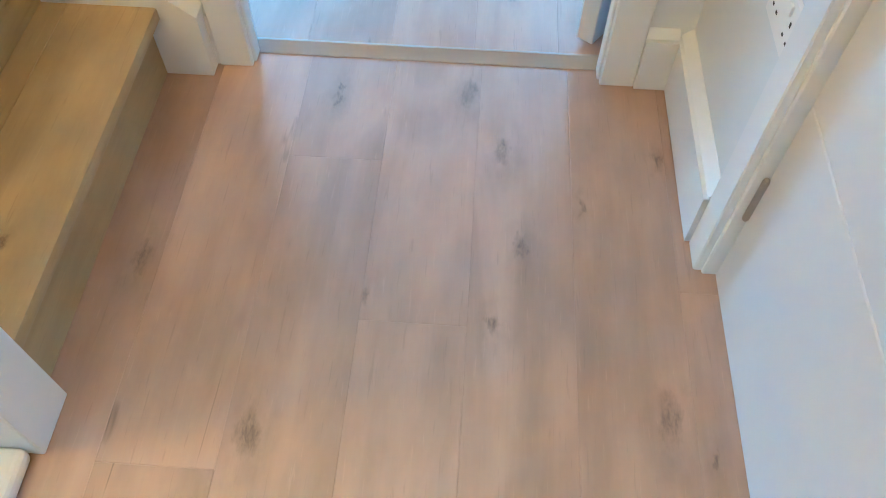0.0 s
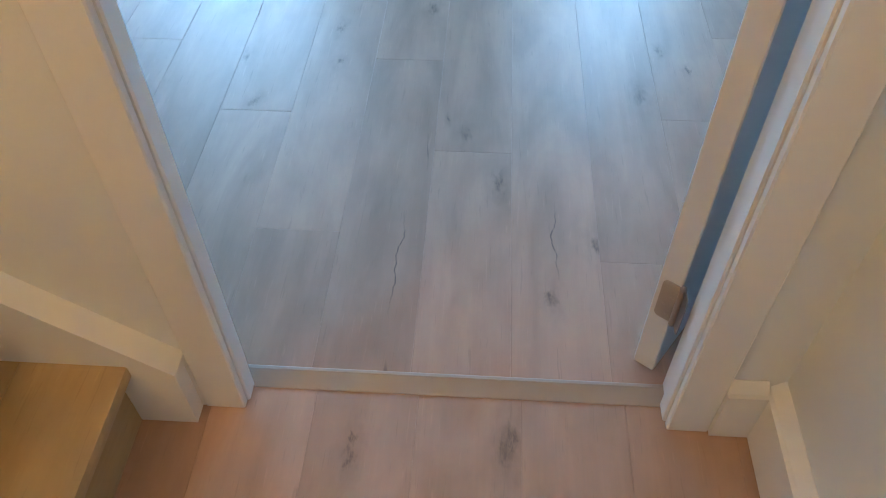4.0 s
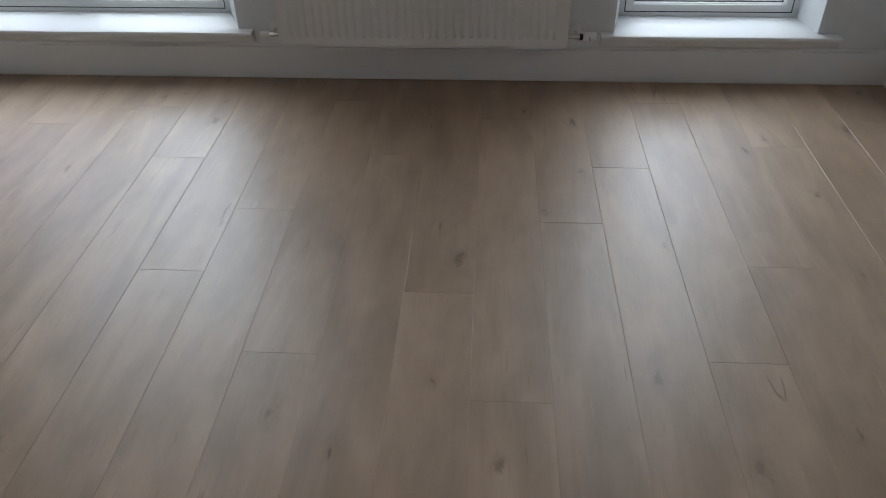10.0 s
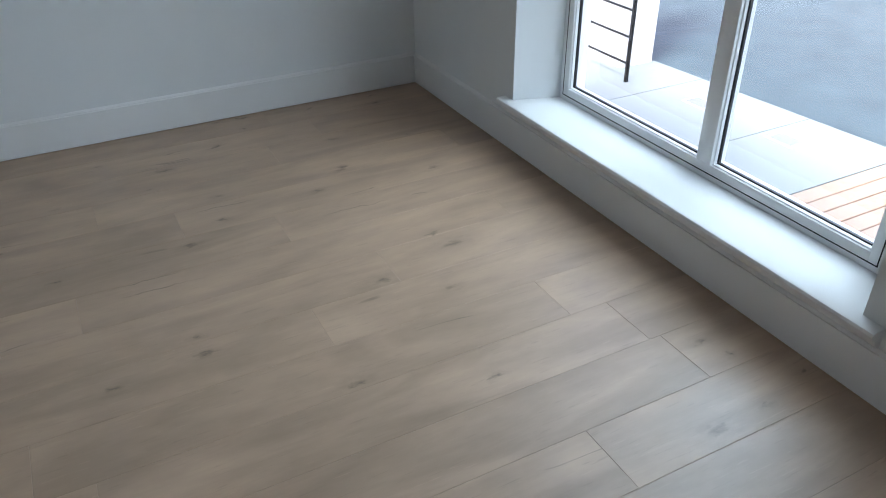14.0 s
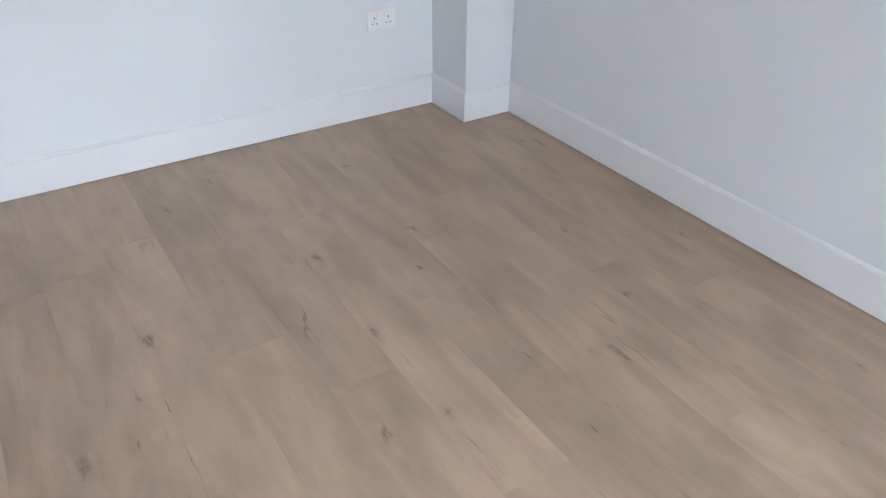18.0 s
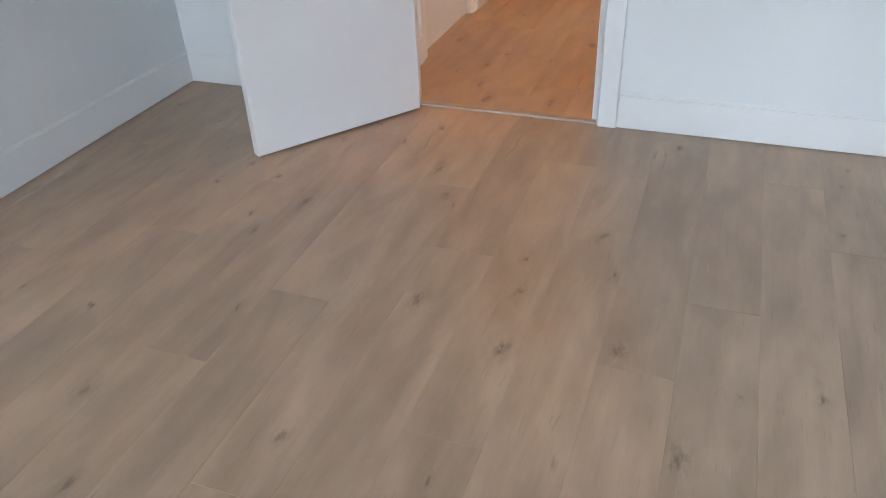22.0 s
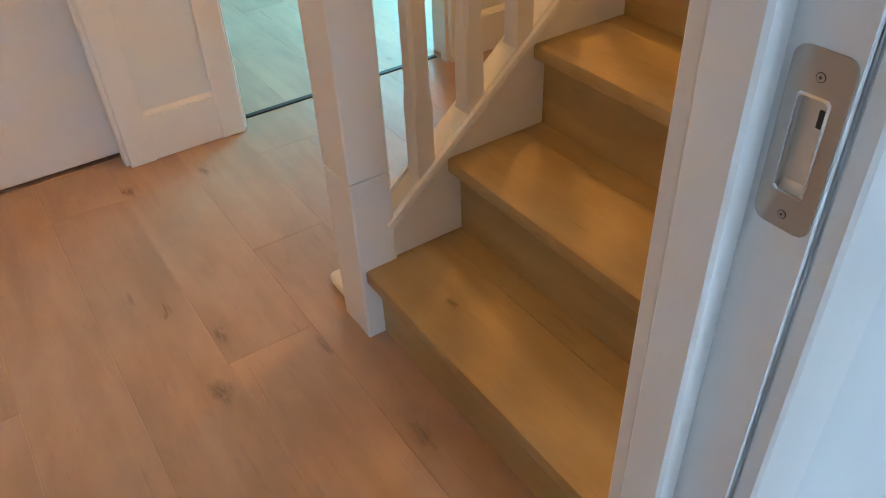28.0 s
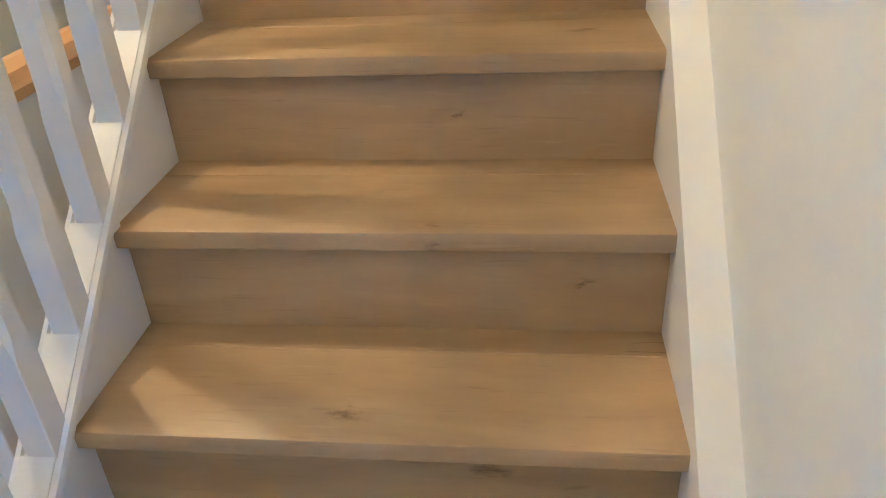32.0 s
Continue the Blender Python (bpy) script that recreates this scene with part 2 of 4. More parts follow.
STRIP = paint("threshold_metal", (0.44, 0.405, 0.38), 0.35, 300, 0.03, 0.03)
ASPHALT = speckle("asphalt", (0.045, 0.066, 0.070), (0.088, 0.124, 0.130), 0.6, 90, 0.6)
# pale blotches are reflections on the wet drive, painted into its colour
DRIVE = speckle("asphalt_painted_glints", (0.062, 0.080, 0.084), (0.22, 0.265, 0.265), 0.6, 16, 0.5, (0.50, 0.64))
SLAB = speckle("pale_paving", (0.27, 0.295, 0.27), (0.33, 0.36, 0.33), 0.8, 40)
SETT = speckle("grey_setts", (0.20, 0.20, 0.20), (0.36, 0.35, 0.34), 0.8, 60)
TAN = speckle("tan_decking", (0.42, 0.27, 0.18), (0.56, 0.38, 0.27), 0.7, 50)
IRON = mat("black_iron", (0.02, 0.02, 0.022), 0.45, 0.6)
RENDER = speckle("white_render", (0.62, 0.62, 0.60), (0.74, 0.74, 0.72), 0.85, 120)
PINE = wood("honey_pine", (0.45, 0.25, 0.065), (0.66, 0.41, 0.14), (0.2, 0.09, 0.03), 0.3, "X")
GLASS = bpy.data.materials.new("window_glass")
GLASS.use_nodes = True
gn, gl, gb = nodes_of(GLASS)
gb.inputs["Base Color"].default_value = (0.93, 0.97, 0.97, 1)
gb.inputs["Roughness"].default_value = 0.0
gb.inputs["IOR"].default_value = 1.45
gb.inputs["Transmission Weight"].default_value = 1.0


# ---------------------------------------------------------------- mesh helpers
def add_box(bm, x0, x1, y0, y1, z0, z1, bevel=0.0, seg=1):
    r = bmesh.ops.create_cube(bm, size=1.0)
    vs = r["verts"]
    for v in vs:
        v.co = Vector(((x0 + x1) / 2 + v.co.x * (x1 - x0), (y0 + y1) / 2 + v.co.y * (y1 - y0), (z0 + z1) / 2 + v.co.z * (z1 - z0)))
    if bevel:
        es = list({e for v in vs for e in v.link_edges})
        bmesh.ops.bevel(bm, geom=es, offset=bevel, segments=seg, profile=0.5, affect='EDGES')
    return bm


def box(x0, x1, y0, y1, z0, z1, bevel=0.0, seg=1):
    return add_box(bmesh.new(), x0, x1, y0, y1, z0, z1, bevel, seg)


def prism(plan, z0, z1, bm=None):
    """An upright prism over a plan polygon."""
    bm = bm or bmesh.new()
    lo = [bm.verts.new((x, y, z0)) for x, y in plan]
    hi = [bm.verts.new((x, y, z1)) for x, y in plan]
    bm.faces.new(lo[::-1])
    bm.faces.new(hi)
    for i in range(len(plan)):
        j = (i + 1) % len(plan)
        bm.faces.new((lo[i], lo[j], hi[j], hi[i]))
    bmesh.ops.recalc_face_normals(bm, faces=bm.faces)
    return bm


def sweep(profile, m, length, bm=None):
    """A moulding: the profile (across, up) swept along its local x by a length, then posed by m."""
    bm = bm or bmesh.new()
    a = [bm.verts.new(m @ Vector((0, u, v))) for u, v in profile]
    b = [bm.verts.new(m @ Vector((length, u, v))) for u, v in profile]
    bm.faces.new(a[::-1])
    bm.faces.new(b)
    for i in range(len(profile)):
        j = (i + 1) % len(profile)
        bm.faces.new((a[i], a[j], b[j], b[i]))
    bmesh.ops.recalc_face_normals(bm, faces=bm.faces)
    return bm


def rod(a, b, r, bm=None, n=12):
    bm = bm or bmesh.new()
    a, b = Vector(a), Vector(b)
    m = Matrix.Translation((a + b) / 2) @ (b - a).to_track_quat('Z', 'Y').to_matrix().to_4x4()
    bmesh.ops.create_cone(bm, cap_ends=True, segments=n, radius1=r, radius2=r, depth=(b - a).length, matrix=m)
    return bm


def mesh_of(name, bm, material):
    me = bpy.data.meshes.new(name)
    bm.to_mesh(me)
    bm.free()
    me.materials.append(material)
    return me


def part(name, bm, material, parent, label=""):
    ob = new(name, mesh_of(name, bm, material))
    ob.parent = parent
    if parent is not None:
        ob.matrix_parent_inverse = parent.matrix_world.inverted() if parent.parent is None else (parent.parent.matrix_world @ parent.matrix_local).inverted()
    if label:
        ob["label"] = label
    return ob


def fixed(name, bm, material, label, category):
    return tagged(new(name, mesh_of(name, bm, material)), label, category, kind="structure")


def thing(name, at, label, category, group="", kind="", turn=0.0):
    ob = new(name)
    ob.empty_display_size = 0.05
    ob.matrix_world = pose(*at, 0, 0, turn)
    return tagged(ob, label, category, group, kind)


def local_part(name, bm, material, parent, label=""):
    """As part(), for a mesh given in the thing's own axes."""
    ob = new(name, mesh_of(name, bm, material))
    ob.parent = parent
    if label:
        ob["label"] = label
    return ob


SMOOTH = 0.6


def soft(ob):
    for p in ob.data.polygons:
        p.use_smooth = True
    ob.data.set_sharp_from_angle(angle=SMOOTH)
    return ob


# ---------------------------------------------------------------- plan, in metres
XL, XR = -3.719, 1.611          # room, wall faces
YB, YF = 0.101, 4.09          # room, faces of the wall with the door and of the wall with the windows
YH = 0.018                    # hall face of the wall with the door
HX, HYB = 0.584, -1.910       # hall, right wall and back wall faces
HXL = -4.2                    # hall, far end behind the stairs
H = 2.42                      # ceiling
SK_H, SK_T, SK_HALL = 0.155, 0.011, 0.030     # skirting: height, thickness in the room and in the hall

# walls of the room
fixed("wall_left", box(XL - 0.15, XL, YB - 0.078, YF + 0.32, -0.02, H), WALL, "plain painted plaster wall in pale cool white", "wall")
fixed("wall_right", box(XR, XR + 0.15, YB - 0.078, YF + 0.32, -0.02, H), WALL, "plain painted plaster wall in pale cool white", "wall")
bm = bmesh.new()
add_box(bm, XL, -0.43, YH, YB, -0.02, H)
add_box(bm, 0.43, XR, YH, YB, -0.02, H)
add_box(bm, -0.43, 0.43, YH, YB, 2.03, H)
fixed("wall_with_door", bm, WALL, "painted partition wall with one doorway through it", "wall")
bm = bmesh.new()
yo = YF + 0.32
prism([(XL, YF), (-2.785, YF), (-2.725, YF + 0.19), (-2.725, yo), (XL, yo)], 0.18, 2.10, bm)
prism([(-1.130, YF), (0.450, YF), (0.492, YF + 0.19), (0.492, yo), (-1.215, yo), (-1.215, YF + 0.19)], 0.18, 2.10, bm)
prism([(1.274, YF), (XR, YF), (XR, yo), (1.245, yo), (1.245, YF + 0.19)], 0.18, 2.10, bm)
add_box(bm, XL, XR, YF, yo, -0.3, 0.18)
add_box(bm, XL, XR, YF, yo, 2.10, H)
fixed("wall_with_windows", bm, WALL, "painted outer wall with two low windows in splayed reveals", "wall")
fixed("wall_corner_boxing", box(XL, -3.456, YB, 0.403, 0, H), WALL, "square painted pipe boxing in the corner of the room", "wall")
fixed("ceiling_room", box(XL, XR, YB, YF, H, H + 0.05), CEIL, "plain white ceiling", "ceiling")

# walls of the hall and of the room across it
bm = bmesh.new()
add_box(bm, HX, HX + 0.12, HYB - 0.12, -1.285, -0.02, H)
add_box(bm, HX, HX + 0.12, -0.497, YH, -0.02, H)
add_box(bm, HX, HX + 0.12, -1.285, -0.497, 2.0, H)
fixed("wall_hall_right", bm, WALL, "painted hall wall with a closed door in it", "wall")
bm = bmesh.new()
add_box(bm, HXL, -1.53, HYB - 0.12, HYB, -0.02, H)
add_box(bm, -0.69, -0.355, HYB - 0.12, HYB, -0.02, H)
add_box(bm, 0.470, HX, HYB - 0.12, HYB, -0.02, H)
add_box(bm, -1.53, -0.69, HYB - 0.12, HYB, 2.03, H)
add_box(bm, -0.355, 0.470, HYB - 0.12, HYB, 2.03, H)
fixed("wall_hall_back", bm, WALL, "painted hall wall with a closed door and an open doorway", "wall")
bm = bmesh.new()
add_box(bm, HXL - 0.12, HXL, HYB, YB, -0.02, 5.0)
add_box(bm, HXL, XL, YH, YB, -0.02, 5.0)
add_box(bm, XL, HX + 0.12, YH, YB, H, 5.0)
add_box(bm, HXL, -0.9, -0.96, -0.90, 2.62, 5.0)
add_box(bm, -0.96, -0.90, -0.90, YH, 2.62, 5.0)
fixed("wall_stairwell", bm, WALL, "plain white walls that close the stairwell", "wall")
bm = bmesh.new()
add_box(bm, -0.9, HX, HYB, YH, H, H + 0.2)
add_box(bm, HXL, -0.9, HYB, -0.9, H, H + 0.2)
add_box(bm, HXL, -0.9, -0.9, YH, 5.0, 5.05)
fixed("ceiling_hall", bm, CEIL, "plain white hall ceiling open over the stairs", "ceiling")
bm = bmesh.new()
add_box(bm, -3.0, -2.9, -5.0, HYB - 0.10, -0.02, H)
add_box(bm, 0.9, 1.0, -5.0, HYB - 0.10, -0.02, H)
add_box(bm, -3.0, 1.0, -5.12, -5.0, -0.02, H)
add_box(bm, -0.37, 0.48, -2.12, -2.045, -0.02, H)
fixed("wall_back_room", bm, WALL, "plain walls of the daylit room across the hall", "wall")
fixed("ceiling_back_room", box(-3.0, 1.0, -5.12, HYB - 0.10, H, H + 0.05), CEIL, "plain white ceiling", "ceiling")


# ---------------------------------------------------------------- skirting, architraves, linings
def skirting(name, x, y, turn, length, t=SK_T):
    """Square board with a small splay on its top edge; runs along local x, its back on the wall at local y = 0."""
    prof = [(0, 0.0035), (-t, 0.0035), (-t, SK_H - 0.3 * t - 0.008), (-t * 0.62, SK_H - 0.3 * t - 0.0065), (-t * 0.62, SK_H - 0.3 * t - 0.0035), (-t * 0.78, SK_H - 0.3 * t - 0.0025), (-0.002, SK_H + 0.2 * t), (0, SK_H + 0.2 * t)]
    return fixed(name, sweep(prof, pose(x, y, 0, 0, 0, turn), length), TRIM, "white painted skirting board with a splayed top edge", "skirting")


skirting("baseboard_windows", XL + SK_T, YF, 0, XR - XL - 2 * SK_T)
skirting("baseboard_left", XL, 0.403, 90, YF - 0.403)
skirting("baseboard_right", XR, YF, -90, YF - YB)
skirting("baseboard_door_wall", -0.515, YB, 180, 3.456 - 0.515 - SK_T)
skirting("baseboard_door_wall_short", XR - SK_T, YB, 180, XR - SK_T - 0.515)
skirting("baseboard_boxing_side", -3.456, YB, 90, 0.403 - YB + SK_T)
skirting("baseboard_boxing_front", -3.456, 0.403, 180, -3.456 - XL - SK_T)
skirting("baseboard_hall_right", HX, YH, -90, 0.43 + YH, SK_HALL)
skirting("baseboard_hall_by_door", 0.483, YH, 0, HX - 0.483 - SK_HALL, SK_HALL - 0.004)
skirting("baseboard_hall_by_stairs", -0.492, YH, 0, 0.009, 0.016)
skirting("baseboard_hall_right_rear", HX, -1.36, -90, -1.36 - HYB, SK_HALL)
skirting("baseboard_hall_back_pier", -0.415, HYB, 180, 0.215, 0.016)
skirting("baseboard_hall_back_far", -1.59, HYB, 180, 2.5, 0.016)
skirting("baseboard_hall_back_corner", HX - SK_HALL, HYB, 180, HX - SK_HALL - 0.530, 0.016)


def board(bm, x0, x1, y0, y1, z0, z1):
    return add_box(bm, x0, x1, y0, y1, z0, z1, 0.003, 1)


def doorway(name, x0, x1, yh, yr, stop_side, label, top=2.0, mortise=None):
    """Lining with a stop, and architraves on both faces, for an opening along x between faces yh and yr (yh < yr)."""
    bm = bmesh.new()
    w, t = 0.078, 0.018
    ys0, ys1 = (yh, yh + 0.040) if stop_side < 0 else (yr - 0.040, yr)
    for s, x in ((-1, x0), (1, x1)):
        e = lambda d: x + s * d
        rebate = 0.010 if mortise and s > 0 else 0.025
        lo, hi = sorted((e(rebate), e(0.032)))
        if mortise and s < 0:
            a0, a1, b0, b1 = mortise
            for y0, y1, z0, z1 in ((yh, yr, 0, b0), (yh, yr, b1, top + 0.025), (yh, a0, b0, b1), (a1, yr, b0, b1)):
                add_box(bm, lo, hi, y0, y1, z0, z1)
        else:
            board(bm, lo, hi, yh, yr, 0, top + 0.025)
        lo, hi = sorted((e(0.0), e(0.025)))
        board(bm, lo, hi, ys0, ys1, 0, top)
        oh, orr = (0.005, rebate + 0.008) if stop_side < 0 else (0.033, 0.012)
        lo, hi = sorted((e(oh), e(oh + w)))
        board(bm, lo, hi, yh - t, yh, 0, top + 0.08)
        lo, hi = sorted((e(orr), e(orr + w)))
        board(bm, lo, hi, yr, yr + t, 0, top + 0.11)
    board(bm, x0 - 0.02, x1 + 0.02, yh, yr, top, top + 0.03)
    board(bm, x0 - 0.004, x1 + 0.004, yh - t, yh, top + 0.003, top + 0.08)
    board(bm, x0 - 0.032, x1 + 0.032, yr, yr + t, top + 0.033, top + 0.11)
    return fixed(name, bm, TRIM, label, "door frame")


doorway("door_frame_room", -0.40, 0.40, YH, YB, -1, "white painted door lining with stops and plain architraves", mortise=(0.0705, 0.0905, 0.938, 1.002))
doorway("door_frame_back_room", -1.50, -0.72, HYB - 0.12, HYB, 1, "white painted lining of the open doorway across the hall")
doorway("door_frame_hall_back", -0.325, 0.440, HYB - 0.12, HYB, 1, "white painted lining round the closed hall door")
# frame of the door in the right wall of the hall
bm = bmesh.new()
for y0, y1 in ((-0.497, -0.43), (-1.352, -1.285)):
    board(bm, HX - 0.02, HX, y0, y1, 0, 2.07)
for y0, y1 in ((-0.505, -0.493), (-1.289, -1.277)):
    board(bm, HX - 0.004, HX + 0.12, y0, y1, 0, 2.0)
board(bm, HX - 0.02, HX, -1.28, -0.50, 2.0, 2.07)
fixed("door_frame_hall_right", bm, TRIM, "white painted frame of the closed hall door", "door frame")


# ---------------------------------------------------------------- doors
def plate(w, h, r, thick):
    """A thin upright plate with rounded outer corners: local x from -w to 0, standing on z = -h/2, its face along -y."""
    plan = [(0.0, -h / 2), (0.0, h / 2)]
    for cx, cz, a0 in ((-w + r, h / 2 - r, 90), (-w + r, -h / 2 + r, 180)):
        plan += [(cx + r * math.cos(radians(a0 + d)), cz + r * math.sin(radians(a0 + d))) for d in (0, 22, 45, 68, 90)]
    bm = bmesh.new()
    a = [bm.verts.new((x, -thick, z)) for x, z in plan]
    c = [bm.verts.new((x, 0.0, z)) for x, z in plan]
    bm.faces.new(a), bm.faces.new(c[::-1])
    for i in range(len(plan)):
        j = (i + 1) % len(plan)
        bm.faces.new((a[i], c[i], c[j], a[j]))
    bmesh.ops.recalc_face_normals(bm, faces=bm.faces)
    return bm


def hinge(parent, m, both=False):
    """Butt hinge: a leaf with rounded corners and four countersunk screws, its knuckle in five rings, and the second leaf."""
    bm = plate(0.034, 0.100, 0.010, 0.0016)
    bm.transform(m)
    h = part("hinge", bm, NICKEL, parent, "brushed nickel butt hinge")
    for i in range(4):
        c = Matrix.Translation((-0.011 - 0.012 * (i % 2), -0.0016, -0.036 + 0.024 * i))
        bm = bmesh.new()
        bmesh.ops.create_cone(bm, cap_ends=True, segments=12, radius1=0.0042, radius2=0.0036, depth=0.0012, matrix=c @ Matrix.Rotation(radians(90), 4, 'X'))
        add_box(bm, c.translation.x - 0.0030, c.translation.x + 0.0030, -0.0026, -0.0020, c.translation.z - 0.0005, c.translation.z + 0.0005)
        bm.transform(m)
        part("screw", bm, NICKEL, h)
    bm = bmesh.new()
    for k in range(5):
        rod((0.004, -0.002, -0.050 + 0.020 * k), (0.004, -0.002, -0.0306 + 0.020 * k), 0.0062, bm, 14)
    for z in (-0.0515, 0.0515):
        bmesh.ops.create_uvsphere(bm, u_segments=10, v_segments=6, radius=0.0056, matrix=pose(0.004, -0.002, z))
    bm.transform(m)
    part("knuckle", bm, NICKEL, h)
    if both:
        bm = plate(0.030, 0.100, 0.010, 0.0016)
        bm.transform(m @ Matrix.Translation((0.006, 0.0, 0.0)) @ Matrix.Rotation(radians(125), 4, 'Z'))
        part("second_leaf", bm, NICKEL, h)


door = thing("door_1", (0.356, 0.150, 0.011), "plain white flush door standing open into the room", "door", kind="structure", turn=54.3)
bpy.context.view_layer.update()
local_part("leaf", box(0, 0.782, -0.044, 0.0, 0, 1.975, 0.0025), DOORP, door)
bpy.context.view_layer.update()
hinge(door, pose(0.3917, 0.1243, 0.228, 0, 0, -35.7), True)

door2 = thing("door_2", (0.057, -1.982, 0.012), "plain white flush door, closed, across the hall", "door", kind="structure")
bpy.context.view_layer.update()
part("leaf", box(-0.336, 0.451, -2.026, -1.984, 0.014, 1.99, 0.0025), DOORP, door2)

door3 = thing("door_3", (0.62, -0.9, 0.006), "white flush door with a fine horizontal groove, closed", "door", kind="structure")
bpy.context.view_layer.update()
bm = bmesh.new()
add_box(bm, 0.605, 0.645, -1.274, -0.508, 0.006, 0.464, 0.0015)
add_box(bm, 0.608, 0.645, -1.274, -0.508, 0.464, 0.468)
add_box(bm, 0.605, 0.645, -1.274, -0.508, 0.468, 1.99, 0.0015)
part("leaf", bm, DOORP, door3)
hinge(door3, pose(0.602, -0.507, 0.245, 0, 0, -90))

# strike plate let into the lining
strike = thing("strike_plate", (-0.425, 0.08, 0.97), "brushed nickel strike plate with a box recess and two screws", "strike plate")
bpy.context.view_layer.update()
plan = []
for cx, cz, a0 in ((0.092, 1.020, 0), (0.070, 1.020, 90), (0.070, 0.922, 180), (0.092, 0.922, 270)):
    plan += [(cx + 0.008 * math.cos(radians(a0 + d)), cz + 0.008 * math.sin(radians(a0 + d))) for d in (0, 30, 60, 90)]
bm = bmesh.new()
rim = [bm.verts.new((-0.4232, y, z)) for y, z in plan]
hole = [(0.087, 1.000), (0.074, 1.000), (0.072, 0.998), (0.072, 0.942), (0.074, 0.940), (0.087, 0.940), (0.089, 0.942), (0.089, 0.998)]
inner = [bm.verts.new((-0.4232, y, z)) for y, z in hole]
back = [bm.verts.new((-0.4250, y, z)) for y, z in plan]
n16 = len(plan)
for i in range(n16):
    bm.faces.new((rim[i], rim[(i + 1) % n16], back[(i + 1) % n16], back[i]))
bm.edges.ensure_lookup_table()
loop = [bm.edges.get((rim[i], rim[(i + 1) % n16])) for i in range(n16)]
loop += [bm.edges.new((inner[i], inner[(i + 1) % 8])) for i in range(8)]
bmesh.ops.triangle_fill(bm, edges=loop, use_beauty=True)
bmesh.ops.recalc_face_normals(bm, faces=bm.faces)
part("plate", bm, NICKEL, strike)


def rings(levels):
    """Skin of the pressed box: loops of the hole's outline, each grown by some millimetres and set at a depth."""
    bm = bmesh.new()
    loops = []
    for grow, x, foot in levels:
        loops.append([bm.verts.new((x, y + math.copysign(grow, y - 0.0805), z + math.copysign(grow, z - 0.97) + (foot if z < 0.97 else 0.0))) for y, z in hole])
    for a, b in zip(loops, loops[1:]):
        for i in range(8):
            bm.faces.new((a[i], a[(i + 1) % 8], b[(i + 1) % 8], b[i]))
    return bm, loops[-1]


bm, last = rings([(0.0022, -0.42325, 0), (0.0014, -0.4225, 0), (0.0005, -0.4225, 0), (-0.0002, -0.4233, 0)])
soft(part("lip", bm, CHROME, strike, "bright pressed lip round the recess"))
bm, last = rings([(0.0002, -0.4231, 0), (-0.0008, -0.4262, 0.002), (-0.0016, -0.4292, 0.006)])
bm.faces.new(last)
soft(part("box", bm, KEEP, strike, "pale steel recess of the latch"))
for z in (0.924, 1.013):
    part("countersink", rod((-0.4240, 0.081, z), (-0.4230, 0.081, z), 0.0030, n=14), DARK, strike)
    screw = part("screw", rod((-0.4238, 0.081, z), (-0.4227, 0.081, z), 0.0025, n=12), NICKEL, strike)
    part("cross_slot", box(-0.42275, -0.4226, 0.0799, 0.0821, z - 0.0003, z + 0.0003), DARK, screw)
    part("cross_slot", box(-0.42275, -0.4225, 0.0807, 0.0813, z - 0.0011, z + 0.0011), DARK, screw)
part("latch_slot", box(-0.4290, -0.4282, 0.0830, 0.0862, 0.982, 0.993), DARK, strike)

ramp_profile = [(0.050, 0.0), (0.050, 0.0015), (0.053, 0.0032), (0.086, 0.0066), (0.0885, 0.0085), (0.0945, 0.0085), (0.097, 0.0065), (0.097, 0.0)]
soft(fixed("trim_threshold", sweep(ramp_profile, pose(-0.423, 0, 0), 0.846), STRIP, "low pale threshold ramp with a raised lip across the doorway", "threshold"))
fixed("trim_threshold_back", box(-1.498, -0.722, -1.990, -1.970, 0.0, 0.006, 0.002, 2), GASKET, "dark threshold strip across the far doorway", "threshold")

